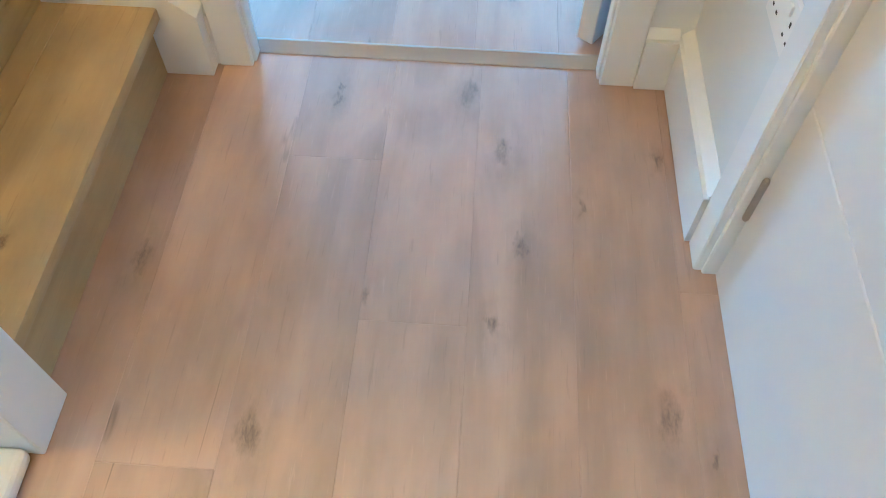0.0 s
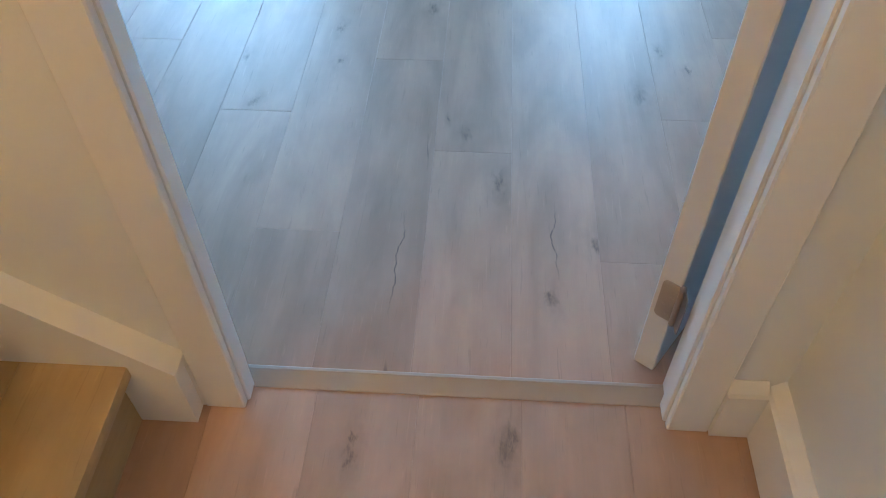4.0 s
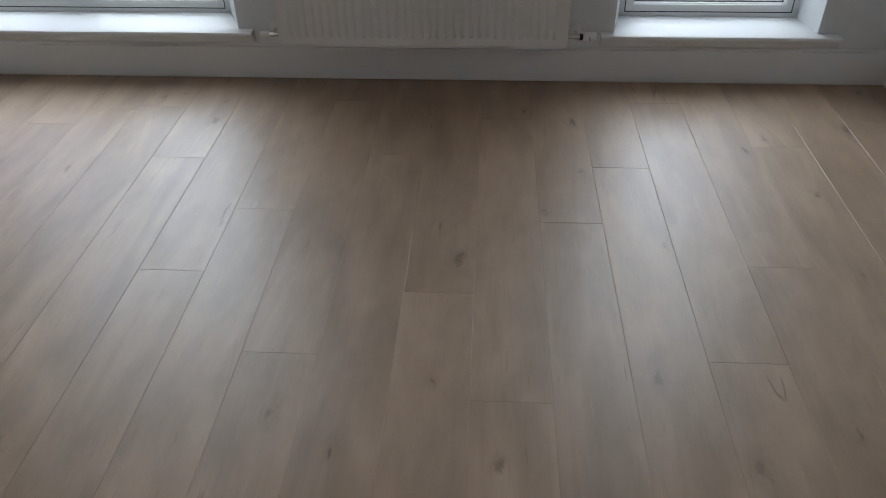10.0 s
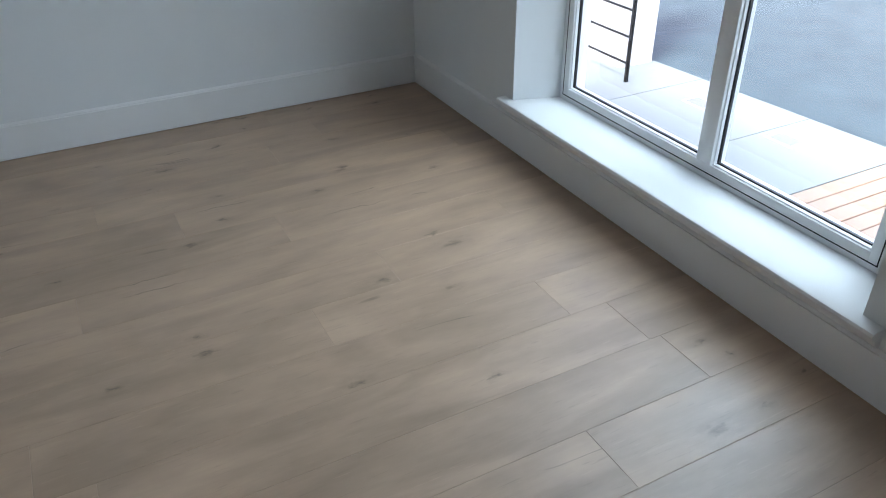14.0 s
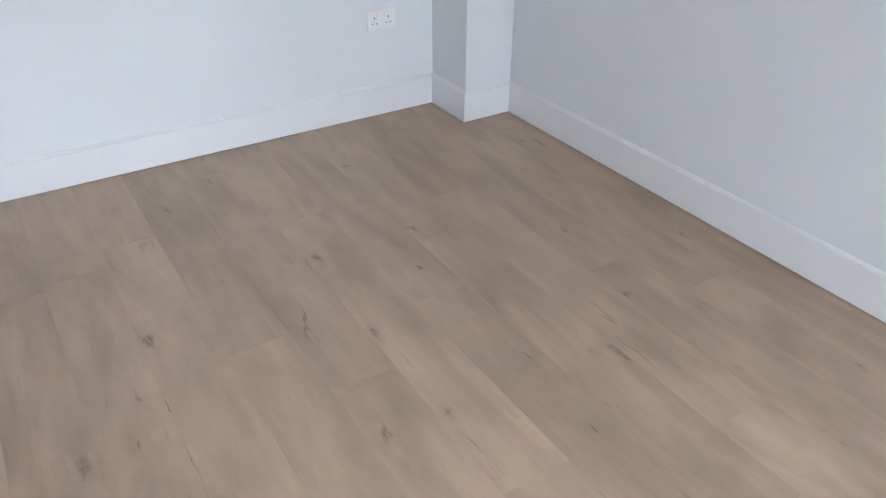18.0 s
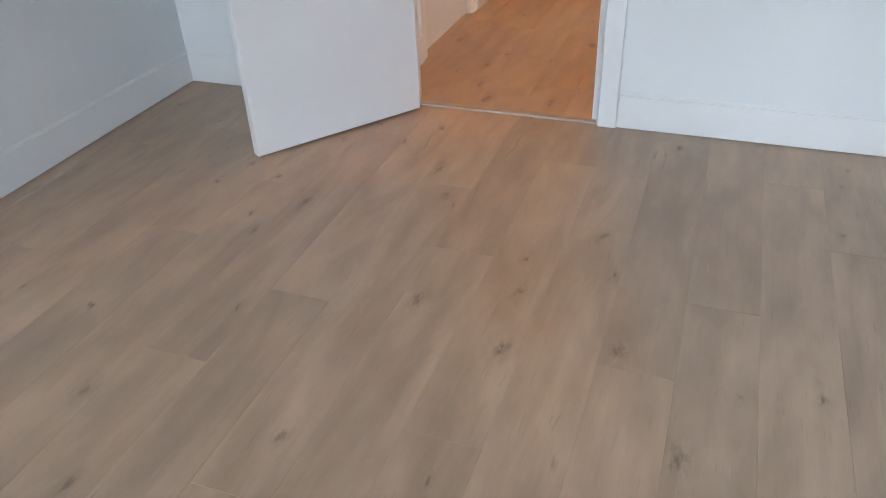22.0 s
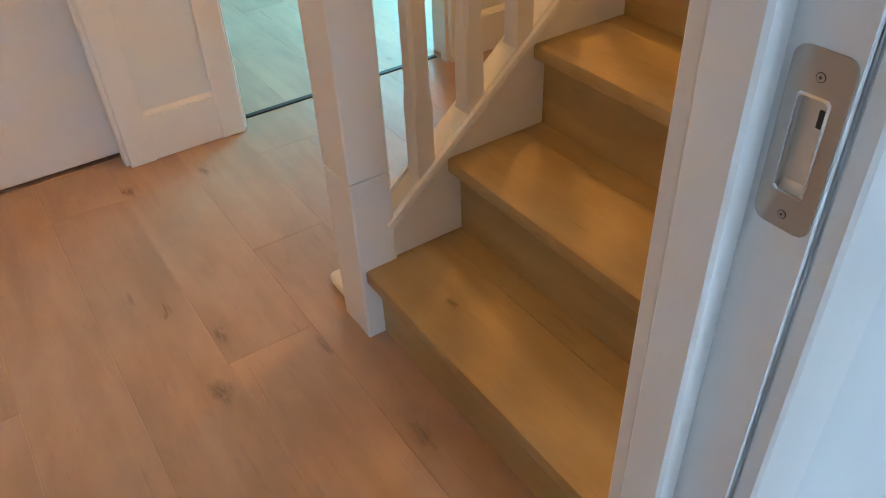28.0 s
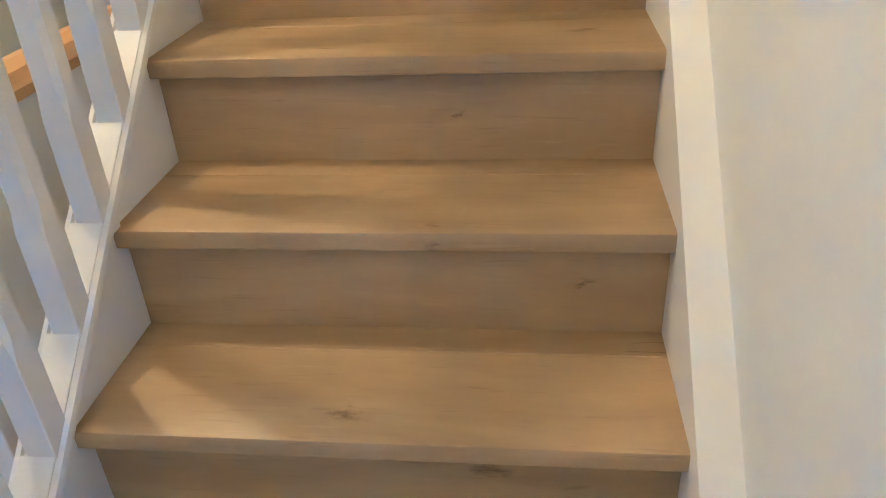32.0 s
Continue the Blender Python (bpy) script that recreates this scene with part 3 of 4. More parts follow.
# ---------------------------------------------------------------- windows
def window(name, x0, x1, mullions, label):
    y0, y1, z0, z1 = YF + 0.19, YF + 0.26, 0.215, 2.10
    w = thing(name, ((x0 + x1) / 2, y0, z0), label, "window", kind="structure")
    bpy.context.view_layer.update()
    f = 0.056
    bm = bmesh.new()
    add_box(bm, x0, x0 + f, y0, y1, z0, z1, 0.006, 2)
    add_box(bm, x1 - f, x1, y0, y1, z0, z1, 0.006, 2)
    add_box(bm, x0 + f - 0.004, x1 - f + 0.004, y0, y1, z0, z0 + f, 0.006, 2)
    add_box(bm, x0 + f - 0.004, x1 - f + 0.004, y0, y1, z1 - f, z1, 0.006, 2)
    soft(part("window_frame", bm, UPVC, w))
    bm = bmesh.new()
    for u0, u1, v0, v1 in ((x0 + 0.022, x0 + 0.026, z0 + 0.022, z1 - 0.022), (x1 - 0.026, x1 - 0.022, z0 + 0.022, z1 - 0.022), (x0 + 0.026, x1 - 0.026, z0 + 0.022, z0 + 0.026)):
        add_box(bm, u0, u1, y0 - 0.0006, y0 + 0.002, v0, v1)
    part("sash_joint", bm, GASKET, w)
    edges = [x0 + f]
    for c in mullions:
        soft(part("mullion", box(c - 0.034, c + 0.034, y0 - 0.004, y1 - 0.004, z0 + f - 0.003, z1 - f + 0.003, 0.007, 2), UPVC, w))
        edges += [c - 0.034, c + 0.034]
    edges.append(x1 - f)
    for a, b in zip(edges[::2], edges[1::2]):
        bm = bmesh.new()
        g, d = 0.008, y0 + 0.03
        add_box(bm, a, a + g, d - 0.006, d + 0.006, z0 + f, z1 - f)
        add_box(bm, b - g, b, d - 0.006, d + 0.006, z0 + f, z1 - f)
        add_box(bm, a + g, b - g, d - 0.006, d + 0.006, z0 + f, z0 + f + g)
        add_box(bm, a + g, b - g, d - 0.006, d + 0.006, z1 - f - g, z1 - f)
        part("gasket", bm, GASKET, w)
        bm = bmesh.new()
        ya, yb = y0 + 0.008, d - 0.007
        for u0, u1, v0, v1 in ((a - 0.002, a + 0.004, z0 + f, z1 - f), (b - 0.004, b + 0.002, z0 + f, z1 - f), (a + 0.004, b - 0.004, z0 + f - 0.002, z0 + f + 0.004), (a + 0.004, b - 0.004, z1 - f - 0.004, z1 - f + 0.002)):
            add_box(bm, u0, u1, ya, yb, v0, v1, 0.0015)
        part("glazing_bead", bm, UPVC, w)
        p = part("pane", box(a + 0.002, b - 0.002, d - 0.002, d + 0.002, z0 + f + 0.002, z1 - f - 0.002), GLASS, w)
        p.visible_shadow = False
    return w


def sill(name, x0, x1):
    """Window board with a rounded nose and a hollow moulding under it."""
    prof = [(0.19, 0.030), (-0.034, 0.030), (-0.042, 0.026), (-0.045, 0.018), (-0.043, 0.010), (-0.036, 0.005), (-0.028, 0.003),
            (-0.026, -0.006), (-0.018, -0.018), (-0.012, -0.026), (0.0, -0.026), (0.0, 0.0), (0.19, 0.0)]
    return soft(fixed(name, sweep(prof, pose(x0, YF, 0.189), x1 - x0), TRIM, "white painted window board with a moulded nose", "window sill"))


window("window_1", -2.725, -1.215, [-1.90], "white plastic window with one mullion, set low in the wall")
window("window_2", 0.492, 1.245, [], "white plastic fixed window, set low in the wall")
sill("window_sill_1", -2.845, -1.065)
sill("window_sill_2", 0.395, 1.362)

# ---------------------------------------------------------------- radiator
rad = thing("radiator", (-0.338, 4.02, 0.192), "white fluted double panel radiator hung on the wall between the windows", "radiator")
bpy.context.view_layer.update()
rx0, rx1, rz0, rz1, ry = -0.926, 0.250, 0.192, 0.797, 3.985


def fluted(y, s):
    """Pressed panel with upright flutes that end short of its top and bottom."""
    bm = bmesh.new()
    pitch = 0.0335
    cols = int((rx1 - rx0 - 0.05) / pitch)
    xs, ds = [rx0, rx0 + 0.012], [0.0, 0.0]
    start = (rx0 + rx1) / 2 - cols * pitch / 2
    for i in range(cols):
        for u, d in ((0.10, 0.0), (0.20, 0.0014), (0.31, 0.0050), (0.45, 0.0066), (0.59, 0.0050), (0.70, 0.0014), (0.80, 0.0)):
            xs.append(start + (i + u) * pitch)
            ds.append(d)
    xs += [rx1 - 0.012, rx1]
    ds += [0.0, 0.0]
    zs = [(rz0, 0), (rz0 + 0.010, 0), (rz0 + 0.036, 0), (rz0 + 0.042, 1), (rz1 - 0.042, 1), (rz1 - 0.036, 0), (rz1, 0)]
    rows = [[bm.verts.new((x, y + s * (0.008 - d * k if k else 0.008), z)) for x, d in zip(xs, ds)] for z, k in zs]
    for r0, r1 in zip(rows, rows[1:]):
        for i in range(len(xs) - 1):
            bm.faces.new((r0[i], r0[i + 1], r1[i + 1], r1[i]))
    return bm


soft(part("front_panel", fluted(ry, -1), RADP, rad))
bm = box(rx0 + 0.002, rx1 - 0.002, ry + 0.002, ry + 0.014, rz0 + 0.001, rz1 - 0.012, 0.004, 2)
part("front_water_panel", bm, RADP, rad)
part("rear_panel", box(rx0 + 0.01, rx1 - 0.01, 4.062, 4.076, rz0 + 0.001, rz1 - 0.012, 0.004, 2), RADP, rad)
for x0, x1 in ((rx0 - 0.003, rx0 + 0.002), (rx1 - 0.002, rx1 + 0.003)):
    part("side_cover", box(x0, x1, ry - 0.010, 4.074, rz0 + 0.012, rz1, 0.0015), RADP, rad)
bm = bmesh.new()
add_box(bm, rx0, rx1, ry - 0.010, ry + 0.006, rz1 - 0.010, rz1, 0.002)
add_box(bm, rx0, rx1, 4.060, 4.076, rz1 - 0.010, rz1, 0.002)
x = rx0 + 0.01
while x < rx1 - 0.01:
    add_box(bm, x, x + 0.006, ry + 0.004, 4.062, rz1 - 0.009, rz1 - 0.003)
    x += 0.016
part("top_grille", bm, RADP, rad, "slotted white top grille")
bm = bmesh.new()
for i in range(30):
    x = rx0 + 0.04 + i * 0.0378
    add_box(bm, x, x + 0.003, ry + 0.014, 4.060, rz0 + 0.03, rz1 - 0.03)
part("convector_fins", bm, RADP, rad)
part("bottom_seam", box(rx0, rx1, ry - 0.011, ry + 0.002, rz0 - 0.002, rz0 + 0.006, 0.002), RADP, rad)
for x in (-0.72, 0.03):
    part("wall_bracket", box(x, x + 0.03, 4.076, YF, 0.26, 0.70), RADP, rad)


def valve(name, x, s, label, cap):
    """Angle valve: tail into the radiator, body, pipe through the skirting, and its cap."""
    v = part(name, rod((x - s * 0.035, 4.025, 0.222), (x + s * 0.012, 4.025, 0.222), 0.009), CHROME, rad, label)
    part("valve_body", rod((x - s * 0.004, 4.025, 0.222), (x + s * 0.018, 4.025, 0.222), 0.0125), CHROME, v)
    part("pipe", rod((x + s * 0.006, 4.025, 0.222), (x + s * 0.006, YF - SK_T + 0.004, 0.222), 0.0075), CHROME, v)
    part("pipe_collar", rod((x + s * 0.006, YF - 0.010, 0.232), (x + s * 0.006, YF + 0.002, 0.232), 0.024, n=20), PLASTIC, v)
    if cap == "thermostat":
        bm = rod((x + s * 0.018, 4.025, 0.222), (x + s * 0.034, 4.025, 0.222), 0.013)
        part("union_nut", bm, GASKET, v)
        bm = rod((x + s * 0.032, 4.025, 0.222), (x + s * 0.086, 4.025, 0.222), 0.0185, n=20)
        h = soft(part("thermostat_head", bm, PLASTIC, v, "white thermostatic valve head"))
        part("pointer", box(x + s * 0.058 - 0.0015, x + s * 0.058 + 0.0015, 4.004, 4.008, 0.214, 0.228), DARK, v)
    else:
        soft(part("lockshield_cap", rod((x + s * 0.016, 4.025, 0.222), (x + s * 0.056, 4.025, 0.222), 0.0115, n=16), PLASTIC, v, "white lockshield cap"))


valve("thermostatic_valve", rx1 + 0.035, 1, "chrome angle valve", "thermostat")
valve("lockshield_valve", rx0 - 0.035, -1, "chrome angle valve", "cap")

# ---------------------------------------------------------------- sockets
def socket(at, turn, label):
    """Double switched socket: faceplate, two rockers, six pin slots; its face looks along local -y."""
    s = thing("double_socket", at, label, "socket", "sockets", turn=turn)
    local_part("faceplate", box(-0.073, 0.073, -0.009, 0, -0.043, 0.043, 0.003, 2), PLASTIC, s)
    for c in (-0.036, 0.036):
        local_part("rocker_switch", box(c * 0.55 - 0.006, c * 0.55 + 0.006, -0.0125, -0.008, 0.016, 0.034, 0.0015), PLASTIC, s)
        local_part("pin_slot", box(c - 0.0025, c + 0.0025, -0.0096, -0.0088, 0.006, 0.0145), DARK, s)
        for d in (-0.011, 0.011):
            local_part("pin_slot", box(c + d - 0.0035, c + d + 0.0035, -0.0096, -0.0088, -0.018, -0.0135), DARK, s)
    return s


socket((1.463, YF, 0.492), 0, "white double switched socket low on the window wall")
socket((-3.175, YB, 0.465), 180, "white double switched socket low on the door wall")
socket((HX, -0.362, 0.505), -90, "white double switched socket on the hall wall")

# ---------------------------------------------------------------- staircase
ST_X, ST_G, ST_R, ST_N = -0.600, 0.220, 0.1875, 13
SY0, SY1 = -0.844, -0.035      # inner faces of the two strings
stair = thing("staircase", (-1.9, -0.44, 0.0), "oak clad closed-riser staircase with white strings, newel and balusters", "staircase")
bpy.context.view_layer.update()


def shared(name, me, parent, m, label=""):
    ob = new(name, me)
    ob.parent = parent
    ob.matrix_parent_inverse = parent.matrix_world.inverted()
    ob.matrix_basis = m
    if label:
        ob["label"] = label
    return ob


# tread: local x runs across the flight so that the grain follows it
tp = [(0.0, 0.0), (0.0, -0.032), (0.2475, -0.032), (0.2508, -0.030), (0.2515, -0.027), (0.2515, -0.006), (0.2500, -0.002), (0.2455, 0.0)]
w = SY1 - SY0


def tread_mesh(profile):
    bm = bmesh.new()
    a = [bm.verts.new((u - 0.2215, -w / 2, v)) for u, v in profile]
    b = [bm.verts.new((u - 0.2215, w / 2, v)) for u, v in profile]
    bm.faces.new(a), bm.faces.new(b[::-1])
    for i in range(len(profile)):
        j = (i + 1) % len(profile)
        bm.faces.new((a[i], b[i], b[j], a[j]))
    bmesh.ops.recalc_face_normals(bm, faces=bm.faces)
    me = mesh_of("tread", bm, STAIR)
    for p in me.polygons:
        p.use_smooth = True
    me.set_sharp_from_angle(angle=0.45)
    return me


tread_me = tread_mesh([(0.0606, -0.001), (0.0606, -0.032)] + tp[2:] + [(0.0616, 0.0)])
rear_me = tread_mesh([(0.0, 0.0), (0.0, -0.032), (0.0600, -0.032), (0.0600, -0.001), (0.0590, 0.0)])
riser_me = mesh_of("riser", box(-0.012, 0, -w / 2, w / 2, 0.0, ST_R - 0.029), STAIR)
# knots that stand out, in the axes of their own board: across, along, size
STAIR_KNOTS = {("tread", 1): (-0.06, -0.21, 0.03), ("tread", 2): (-0.126, 0.31, 0.045), ("tread", 3): (-0.022, -0.037, 0.03), ("tread", 4): (0.007, 0.07, 0.018),
               ("riser", 4): (0.085, 0.28, 0.02), ("riser", 3): (0.115, 0.16, 0.03)}
stair_rng = random.Random(5)
for k in range(1, ST_N + 1):
    x = ST_X - (k - 1) * ST_G
    y = (SY0 + SY1) / 2
    for name, me, z in (("tread", tread_me, k * ST_R), ("tread_rear_board", rear_me, k * ST_R), ("riser", riser_me, (k - 1) * ST_R)):
        ob = shared(name, me, stair, Matrix.Translation((x, y, z)))
        ob["tone"] = stair_rng.uniform(-0.05, 0.04)
        spots = [(STAIR_KNOTS[name, k])] if (name, k) in STAIR_KNOTS else []
        if name != "tread_rear_board" and not spots and stair_rng.random() < 0.6:
            spots = [(stair_rng.uniform(-0.12, -0.02) if name == "tread" else 0.08, stair_rng.uniform(-0.35, 0.35), stair_rng.uniform(0.012, 0.028))]
        for key, spot in zip(("knot_a", "knot_b", "knot_c"), spots):
            ob[key] = [float(c) for c in spot]
# strings follow the line of the nosings
slope = ST_R / ST_G
xe = ST_X - ST_N * ST_G


def string_plan(x_start, lift, drop):
    """Side view of a string: cut plumb at its foot and level on the floor."""
    nose = lambda x: ST_R + (ST_X + 0.03 - x) * slope
    return [(x_start, 0.0), (x_start, nose(x_start) + lift), (xe, nose(xe) + lift), (xe, nose(xe) - drop), (x_start - (0.34), 0.0)]


def extrude_y(profile, y0, y1):
    bm = bmesh.new()
    a = [bm.verts.new((x, y0, z)) for x, z in profile]
    b = [bm.verts.new((x, y1, z)) for x, z in profile]
    bm.faces.new(a), bm.faces.new(b[::-1])
    for i in range(len(profile)):
        j = (i + 1) % len(profile)
        bm.faces.new((a[i], b[i], b[j], a[j]))
    bmesh.ops.recalc_face_normals(bm, faces=bm.faces)
    return bm


bm = extrude_y(string_plan(-0.490, 0.045, 0.30), SY1, YH)
part("wall_string", bm, TRIM, stair, "white wall string")
part("outer_string", extrude_y(string_plan(-0.648, 0.012, 0.30), SY0 - 0.034, SY0), TRIM, stair, "white outer string")
# spandrel that closes the triangle under the flight, hall side
sp = [(-0.66, 0.0), (-0.66, 0.12), (xe, ST_R + (ST_X + 0.03 - xe) * slope - 0.2), (xe, 0.0)]
part("spandrel", extrude_y(sp, SY0 - 0.030, SY0 - 0.012), TRIM, stair, "white panel closing the space under the stairs")
# base rail on the outer string
ang = math.degrees(math.atan(slope))
nx = -0.645
nz = ST_R + (ST_X + 0.03 - nx) * slope + 0.012
prof = [(-0.046, 0.0), (-0.046, 0.012), (-0.040, 0.022), (-0.030, 0.026), (-0.030, 0.018), (0.008, 0.018), (0.008, 0.026), (0.018, 0.026), (0.026, 0.020), (0.028, 0.012), (0.026, 0.004), (0.018, 0.0)]
railm = Matrix.Translation((nx, SY0 - 0.013, nz)) @ Matrix.Rotation(math.pi, 4, 'Z') @ Matrix.Rotation(-radians(ang), 4, 'Y')
railp = [(-u, v) for u, v in prof]
soft(part("base_rail", sweep(railp, railm, math.hypot(xe - nx, (xe - nx) * slope)), TRIM, stair, "white moulded base rail"))
# newel: square post with a base block and a fine joint
NX0, NX1, NY0, NY1 = -0.648, -0.558, -0.945, -0.835
newel = part("newel_post", box(NX0, NX1, NY0, NY1, 0.404, 1.25, 0.004, 2), TRIM, stair, "white square newel post")
part("newel_base", box(NX0, NX1, NY0, NY1, 0.0, 0.401, 0.004, 2), TRIM, newel)
part("newel_cap", box(NX0 - 0.012, NX1 + 0.012, NY0 - 0.012, NY1 + 0.012, 1.25, 1.28, 0.008, 2), TRIM, newel)
part("floor_bead", box(-0.635, -0.575, -1.06, NY0, 0.0, 0.036, 0.014, 3), TRIM, stair, "rounded white bead at the foot of the newel")
# balusters with sloping fillets between them
bal_h = 0.86
bm = bmesh.new()
levels = [(-0.03, 0.0205, 0.0), (0.150, 0.0205, 0.0), (0.185, 0.0205, 0.008), (0.70, 0.0205, 0.008), (0.735, 0.0205, 0.0), (bal_h, 0.0205, 0.0)]
rings = []
for z, q, ch in levels:
    ch = max(ch, 0.0012)
    rings.append([bm.verts.new((x, y, z)) for x, y in ((q, q - ch), (q - ch, q), (-q + ch, q), (-q, q - ch), (-q, -q + ch), (-q + ch, -q), (q - ch, -q), (q, -q + ch))])
for r0, r1 in zip(rings, rings[1:]):
    for i in range(8):
        bm.faces.new((r0[i], r0[(i + 1) % 8], r1[(i + 1) % 8], r1[i]))
bm.faces.new(rings[-1])
bal_me = mesh_of("baluster", bm, TRIM)
BAL0, BALS = -0.735, 0.1225
nb = int((BAL0 - xe) / BALS)
fil = bmesh.new()
add_box(fil, -BALS + 0.0195, -0.0195, -0.0305, 0.0195, -0.006, 0.010, 0.001)
for v in fil.verts:
    v.co.z += -v.co.x * slope
fil_me = mesh_of("fillet", fil, TRIM)
for i in range(nb):
    x = BAL0 - i * BALS
    z = ST_R + (ST_X + 0.03 - x) * slope + 0.012 + 0.022
    shared("baluster", bal_me, stair, Matrix.Translation((x, SY0 - 0.013, z)))
    shared("fillet", fil_me, stair, Matrix.Translation((x, SY0 - 0.013, z + 0.004)))
hz = nz + bal_h + 0.02
hp = [(-0.03, 0.0), (-0.034, 0.02), (-0.028, 0.045), (-0.012, 0.056), (0.012, 0.056), (0.028, 0.045), (0.034, 0.02), (0.03, 0.0)]
hm = Matrix.Translation((nx, SY0 - 0.013, hz)) @ Matrix.Rotation(math.pi, 4, 'Z') @ Matrix.Rotation(-radians(ang), 4, 'Y')
soft(part("handrail", sweep(hp, hm, math.hypot(xe - nx, (xe - nx) * slope)), PINE, stair, "honey coloured wooden handrail"))

# low guard wall across the hall, with a rounded wooden cap
guard = thing("guard_wall", (-2.0, -1.17, 0.0), "low white panelled guard with a rounded honey wood rail", "guard rail")
bpy.context.view_layer.update()
part("panel", box(-2.7, -1.21, -1.20, -1.15, 0.0, 0.845, 0.004, 2), TRIM, guard)
gp = [(-0.034, 0.0), (-0.040, 0.022), (-0.030, 0.050), (-0.010, 0.064), (0.010, 0.064), (0.030, 0.050), (0.040, 0.022), (0.034, 0.0)]
soft(part("rail", sweep(gp, pose(-2.7, -1.175, 0.845), 1.51), PINE, guard, "honey coloured rounded rail"))

# ---------------------------------------------------------------- outside, beyond the windows
GZ = -0.62                    # level of the road
fixed("ground", box(-80, 80, YF + 0.321, 160, GZ - 0.3, GZ), ASPHALT, "grey damp asphalt road", "road")
fixed("road_drive", box(-1.75, 14, YF + 0.33, 13, GZ - 0.02, GZ + 0.006), DRIVE, "wet grey asphalt drive with pale reflections painted into its colour", "drive")
edge = lambda x: 6.80 + (x + 2.59) * 0.083
walkway = thing("pavement", (-4.0, 5.6, GZ), "pale concrete pavement beside the house", "pavement", kind="structure")
bpy.context.view_layer.update()
cuts = [-9.0, -7.4, -5.8, -4.2, -3.30, -2.63]
for a, b in zip(cuts, cuts[1:]):
    part("slab", prism([(a + 0.004, YF + 0.33), (b - 0.004, YF + 0.33), (b - 0.004, edge(b)), (a + 0.004, edge(a))], GZ - 0.01, GZ + 0.022), SLAB, walkway)
patio = thing("tan_paving", (-2.2, 6.0, GZ), "strip of tan boards across the pavement", "paving", kind="structure")
bpy.context.view_layer.update()
for i in range(8):
    x = -2.62 + i * 0.108
    for y0, y1 in ((4.9, 6.50), (6.508, 6.80)):
        part("board", box(x, x + 0.100, y0, y1 + 0.009 * i, GZ - 0.01, GZ + 0.028, 0.004), TAN, patio)
for x, y in ((-3.85, 6.31), (-3.14, 6.34)):
    c = thing("drain_cover", (x, y, GZ + 0.022), "small grey metal drain cover in the pavement", "drain cover", "drain covers")
    bpy.context.view_layer.update()
    part("frame", box(x - 0.10, x + 0.10, y - 0.075, y + 0.075, GZ + 0.015, GZ + 0.026, 0.002), RENDER, c)
    part("lid", box(x - 0.082, x + 0.082, y - 0.058, y + 0.058, GZ + 0.015, GZ + 0.030, 0.003), SETT, c)
rl = thing("railing", (-4.9, 6.2, GZ), "black iron railing panel beside a white pillar", "railing")
bpy.context.view_layer.update()
part("post", box(-4.44, -4.415, 6.12, 6.145, GZ, 0.9, 0.003), IRON, rl)
for i in range(7):
    part("bar", rod((-4.43, 6.13, GZ + 0.16 + 0.19 * i), (-5.5, 6.13, GZ + 0.16 + 0.19 * i), 0.009, n=8), IRON, rl)
tagged(new("pillar", mesh_of("pillar", box(-5.15, -4.68, 6.28, 6.6, GZ, 1.6, 0.01), RENDER)), "white rendered pillar on the pavement", "pillar")

# ---------------------------------------------------------------- floors, laid board by board
PW, PL = 0.2016, 1.475
boards = {}
# knots that stand out in the boards: x, y, size; first by the door, then the far side, then the hall
KNOTS_DOOR = [(0.27, 3.71, 0.03), (-0.14, 2.82, 0.05), (-0.19, 2.31, 0.02), (-0.02, 2.06, 0.025), (0.56, 2.08, 0.03), (1.09, 2.33, 0.035), (0.38, 2.35, 0.03),
              (0.49, 2.90, 0.012), (1.31, 3.68, 0.04), (1.05, 3.21, 0.025), (-0.57, 2.19, 0.025), (0.13, 3.08, 0.02), (0.66, 0.88, 0.025), (0.47, 1.04, 0.045),
              (0.47, 0.33, 0.025), (0.31, 0.46, 0.03), (0.08, 0.66, 0.035), (-0.01, 0.84, 0.03), (-0.14, 1.46, 0.04), (-0.40, 1.16, 0.025), (-0.42, 1.34, 0.025),
              (-0.61, 0.96, 0.03), (-0.68, 1.17, 0.03), (-0.44, 1.60, 0.045), (-0.61, 1.43, 0.02), (-0.74, 1.51, 0.045), (-0.78, 0.24, 0.03), (-0.54, 1.22, 0.03), (0.20, 0.31, 0.03)]
KNOTS_FAR = [(-1.73, 1.29, 0.04), (-1.47, 1.69, 0.045), (-2.16, 2.00, 0.045), (-1.73, 2.02, 0.035), (-2.35, 1.13, 0.03), (-2.74, 1.13, 0.03), (-2.33, 1.61, 0.025),
             (-2.34, 2.01, 0.02), (-0.93, 1.85, 0.05), (-1.19, 2.08, 0.03), (-1.25, 1.55, 0.03), (-2.91, 2.08, 0.05), (-3.13, 1.87, 0.03), (-2.97, 3.38, 0.035), (-2.67, 1.95, 0.025),
             (-2.02, 2.37, 0.03), (-2.05, 2.62, 0.035), (-2.14, 3.20, 0.04), (-2.23, 3.52, 0.04), (-3.42, 2.97, 0.03), (-3.29, 2.73, 0.03), (-2.79, 3.71, 0.03), (-2.65, 2.71, 0.03),
             (-1.73, 2.94, 0.03), (-1.15, 3.68, 0.04), (-2.63, 1.37, 0.02), (-3.25, 3.455, 0.025), (-2.95, 3.37, 0.03), (-2.82, 3.23, 0.02)]
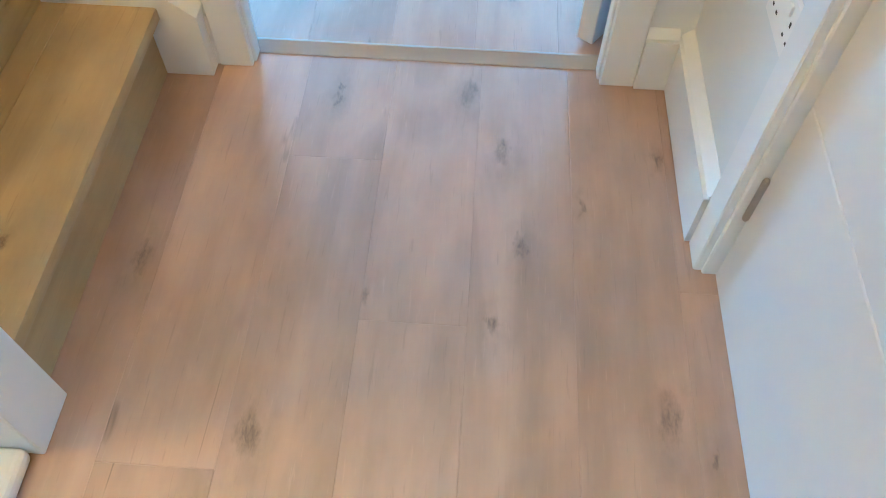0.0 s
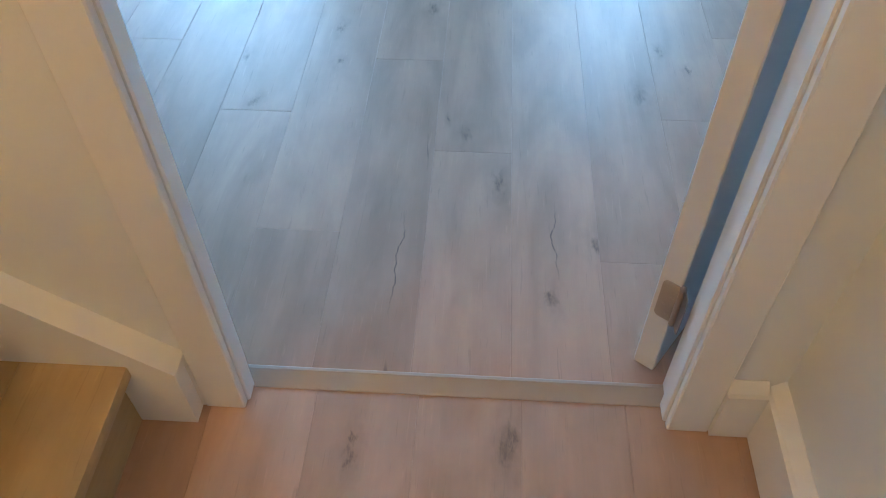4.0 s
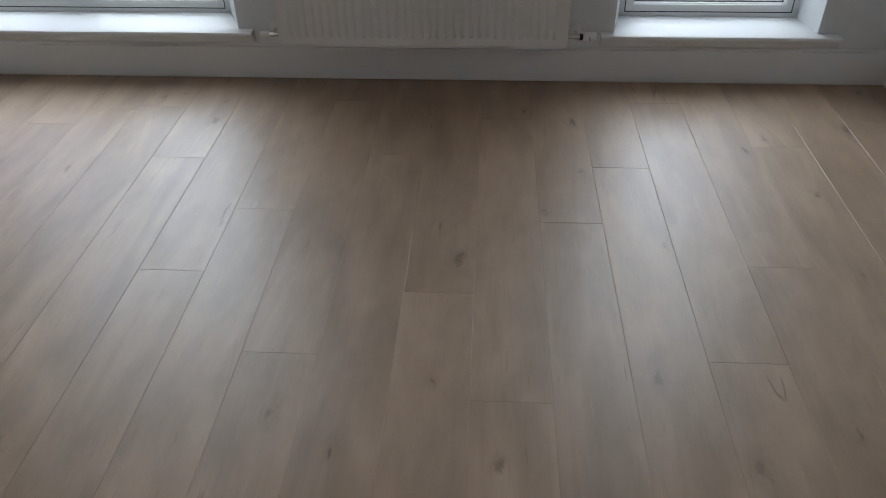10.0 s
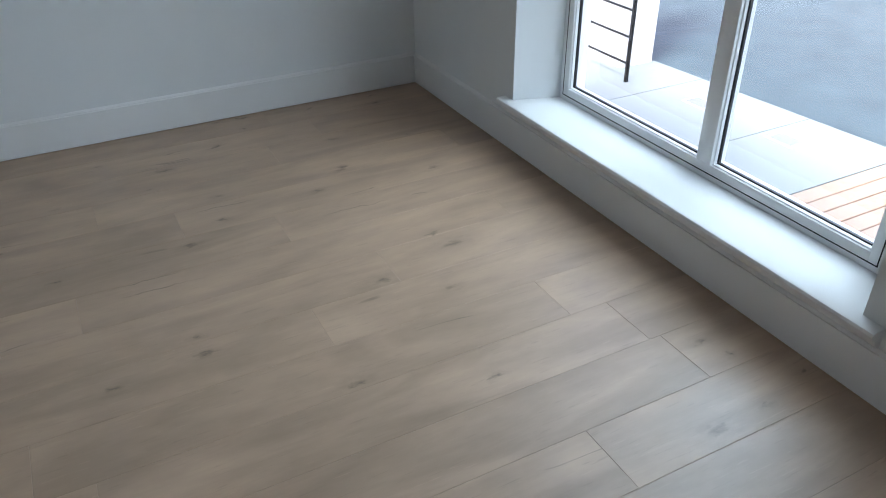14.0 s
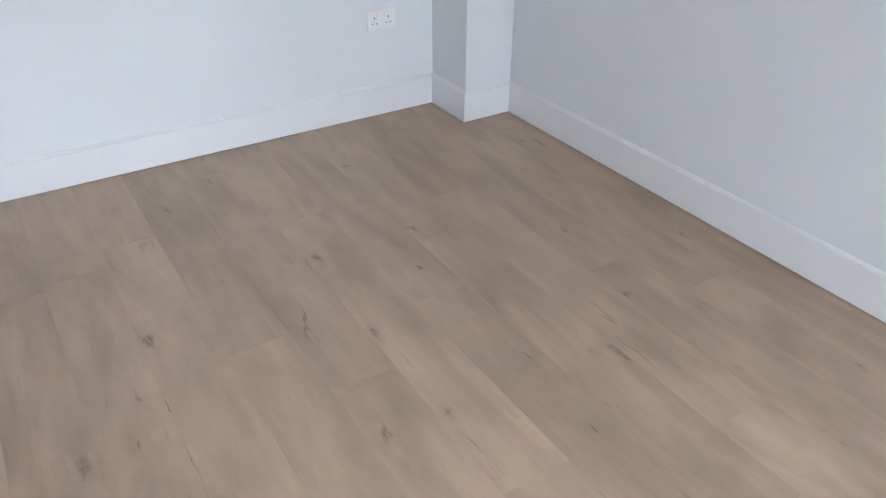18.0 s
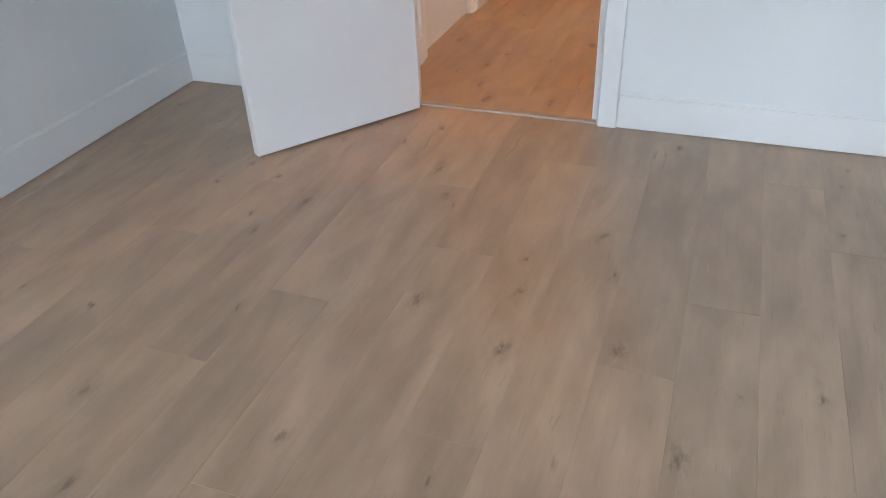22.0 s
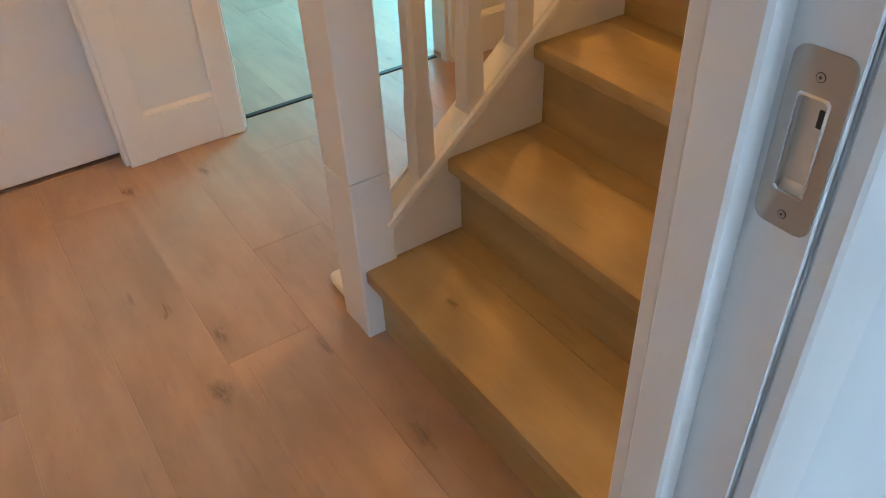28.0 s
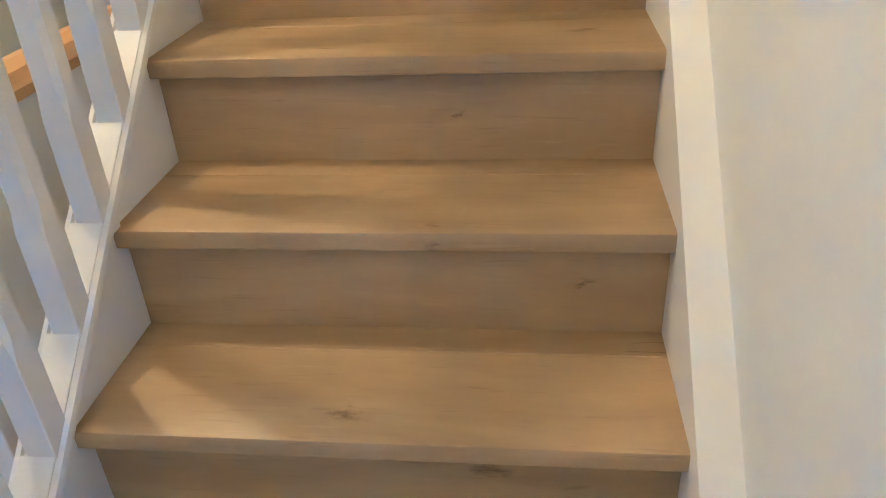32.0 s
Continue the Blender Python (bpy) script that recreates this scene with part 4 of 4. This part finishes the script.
KNOTS_HALL = [(0.11, -0.05, 0.05), (0.19, -0.22, 0.045), (0.52, -0.21, 0.03), (0.23, -0.465, 0.035), (-0.29, -1.05, 0.035), (-0.515, -0.545, 0.04), (-0.29, -1.77, 0.04),
              (-0.51, -1.75, 0.04), (-0.23, -0.88, 0.05), (0.49, -0.81, 0.05), (-0.07, -0.60, 0.03), (0.18, -0.65, 0.03), (-0.19, -0.09, 0.03)]
# long fine cracks along the grain: x, y, half their length
CRACKS = [(-0.148, 0.395, 0.17), (0.213, 0.48, 0.13), (-2.503, 2.533, 0.125), (-2.437, 2.550, 0.115), (-2.334, 2.140, 0.05), (-2.627, 3.306, 0.14), (-2.875, 2.877, 0.13),
          (-2.610, 3.565, 0.04), (-2.950, 2.090, 0.09), (-1.703, 1.690, 0.30)]
# boards that are plainly darker or lighter than their neighbours: a point on the board, and by how much
TONES = [(-0.19, 0.60, -0.10), (-0.80, 1.00, -0.10), (0.20, 2.20, -0.05), (0.82, 2.00, -0.07), (-1.80, 1.20, 0.07), (-2.00, 1.20, -0.07), (-1.40, 1.40, -0.06), (0.01, 0.30, 0.06),
         (-0.19, 2.00, 0.03), (-0.39, 0.90, 0.03), (-1.20, 0.60, 0.04), (-2.40, 1.90, 0.05), (-2.60, 1.80, -0.05), (-0.17, -0.90, -0.05), (-0.37, -0.90, 0.07), (-0.17, -0.10, -0.04), (0.03, -0.30, 0.05)]


def plank(parent, x, y0, y1, width=PW):
    """One board with a fine bevel round its face; it carries its own tone and knots."""
    key = (round(width, 3), round(y1 - y0, 3))
    if key not in boards:
        bm = bmesh.new()
        hw, hl, b_ = width / 2 - 0.00008, (y1 - y0) / 2 - 0.00012, 0.0013
        ring = lambda w, h, z: [bm.verts.new((sx * w, sy * h, z)) for sx, sy in ((-1, -1), (1, -1), (1, 1), (-1, 1))]
        top, low, bot = ring(hw - b_, hl - b_, 0.0), ring(hw, hl, -0.0008), ring(hw, hl, -0.008)
        bm.faces.new(top)
        for p, q in ((low, top), (bot, low)):
            for i in range(4):
                j = (i + 1) % 4
                bm.faces.new((p[i], p[j], q[j], q[i]))
        boards[key] = mesh_of("plank", bm, FLOOR)
    ob = new("plank", boards[key])
    ob.parent = parent
    yc = (y0 + y1) / 2
    ob.location = (x, yc, 0)
    own = random.Random(round(x * 1000) * 7919 + round(yc * 1000))
    ob["tone"] = own.uniform(-0.045, 0.035)
    for tx, ty, by in TONES:
        if abs(tx - x) < width / 2 and y0 < ty < y1:
            ob["tone"] = by
    spots = [(kx - x, ky - yc, size) for kx, ky, size in KNOTS_DOOR + KNOTS_FAR + KNOTS_HALL if abs(kx - x) <= width / 2 and y0 < ky < y1]
    while len(spots) < 3 and own.random() < 0.42:
        spots.append((own.uniform(-0.4, 0.4) * width, own.uniform(-0.45, 0.45) * (y1 - y0), own.uniform(0.010, 0.024)))
    for key, spot in zip(("knot_a", "knot_b", "knot_c"), spots):
        ob[key] = [float(c) for c in spot]
    lines = [(kx - x, ky - yc, half) for kx, ky, half in CRACKS if abs(kx - x) <= width / 2 and y0 < ky < y1]
    for key, line in zip(("crack_a", "crack_b"), lines):
        ob[key] = [float(c) for c in line]
    return ob


def lay(parent, x0, x1, y0, y1, joints, seam, rng, voids=()):
    """Boards along y over a rectangle; joints gives, column by column from the seam, one place where boards meet."""
    k = math.floor((x0 - seam) / PW)
    while seam + k * PW < x1 - 1e-6:
        a, b = max(x0, seam + k * PW), min(x1, seam + (k + 1) * PW)
        j = joints.get(k)
        if j is None:
            j = rng.uniform(0, PL)
        y = y0
        n0 = math.floor((y0 - j) / PL) + 1
        cuts = [y0] + [j + i * PL for i in range(n0, n0 + 9) if y0 + 0.03 < j + i * PL < y1 - 0.03] + [y1]
        for c0, c1 in zip(cuts, cuts[1:]):
            if b - a > 0.01:
                plank(parent, (a + b) / 2, c0, c1, b - a)
        k += 1


rng = random.Random(7)
SEAM = -0.091
JOINTS = {-7: 3.797, -6: 3.384, -5: 2.725, -4: 3.060, -3: 2.394, -2: 0.479, -1: 1.179, 0: 0.777, 1: 1.543, 2: 1.892, 3: 2.41, 4: 2.811,
          5: 2.060, -8: 0.810, -9: 3.628, -12: 2.318, -13: 3.02, -11: 3.254, -10: 2.95, -14: 2.698, -18: 3.264}
floor_room = fixed("floor", box(XL, XR, 0.082, YF, -0.05, -0.006), JOINT, "limed oak laminate floor of wide knotty boards", "floor")
lay(floor_room, XL + 0.004, XR - 0.004, 0.082, YF - 0.004, JOINTS, SEAM, rng)
floor_hall = fixed("floor_hall", box(HXL, HX + 0.09, -1.980, 0.081, -0.05, -0.006), JOINT, "limed oak laminate floor of the hall", "floor")
lay(floor_hall, -2.2, HX + 0.08, -1.979, 0.080, {-1: -0.263, 0: -0.652, 1: 0.40, -2: -0.95}, -0.0706, rng)
floor_back = fixed("floor_back_room", box(-2.9, 0.9, -5.0, -1.981, -0.05, -0.006), JOINT, "limed oak laminate floor of the room across the hall", "floor")
lay(floor_back, -2.0, 0.2, -5.0, -1.981, {}, SEAM, rng)
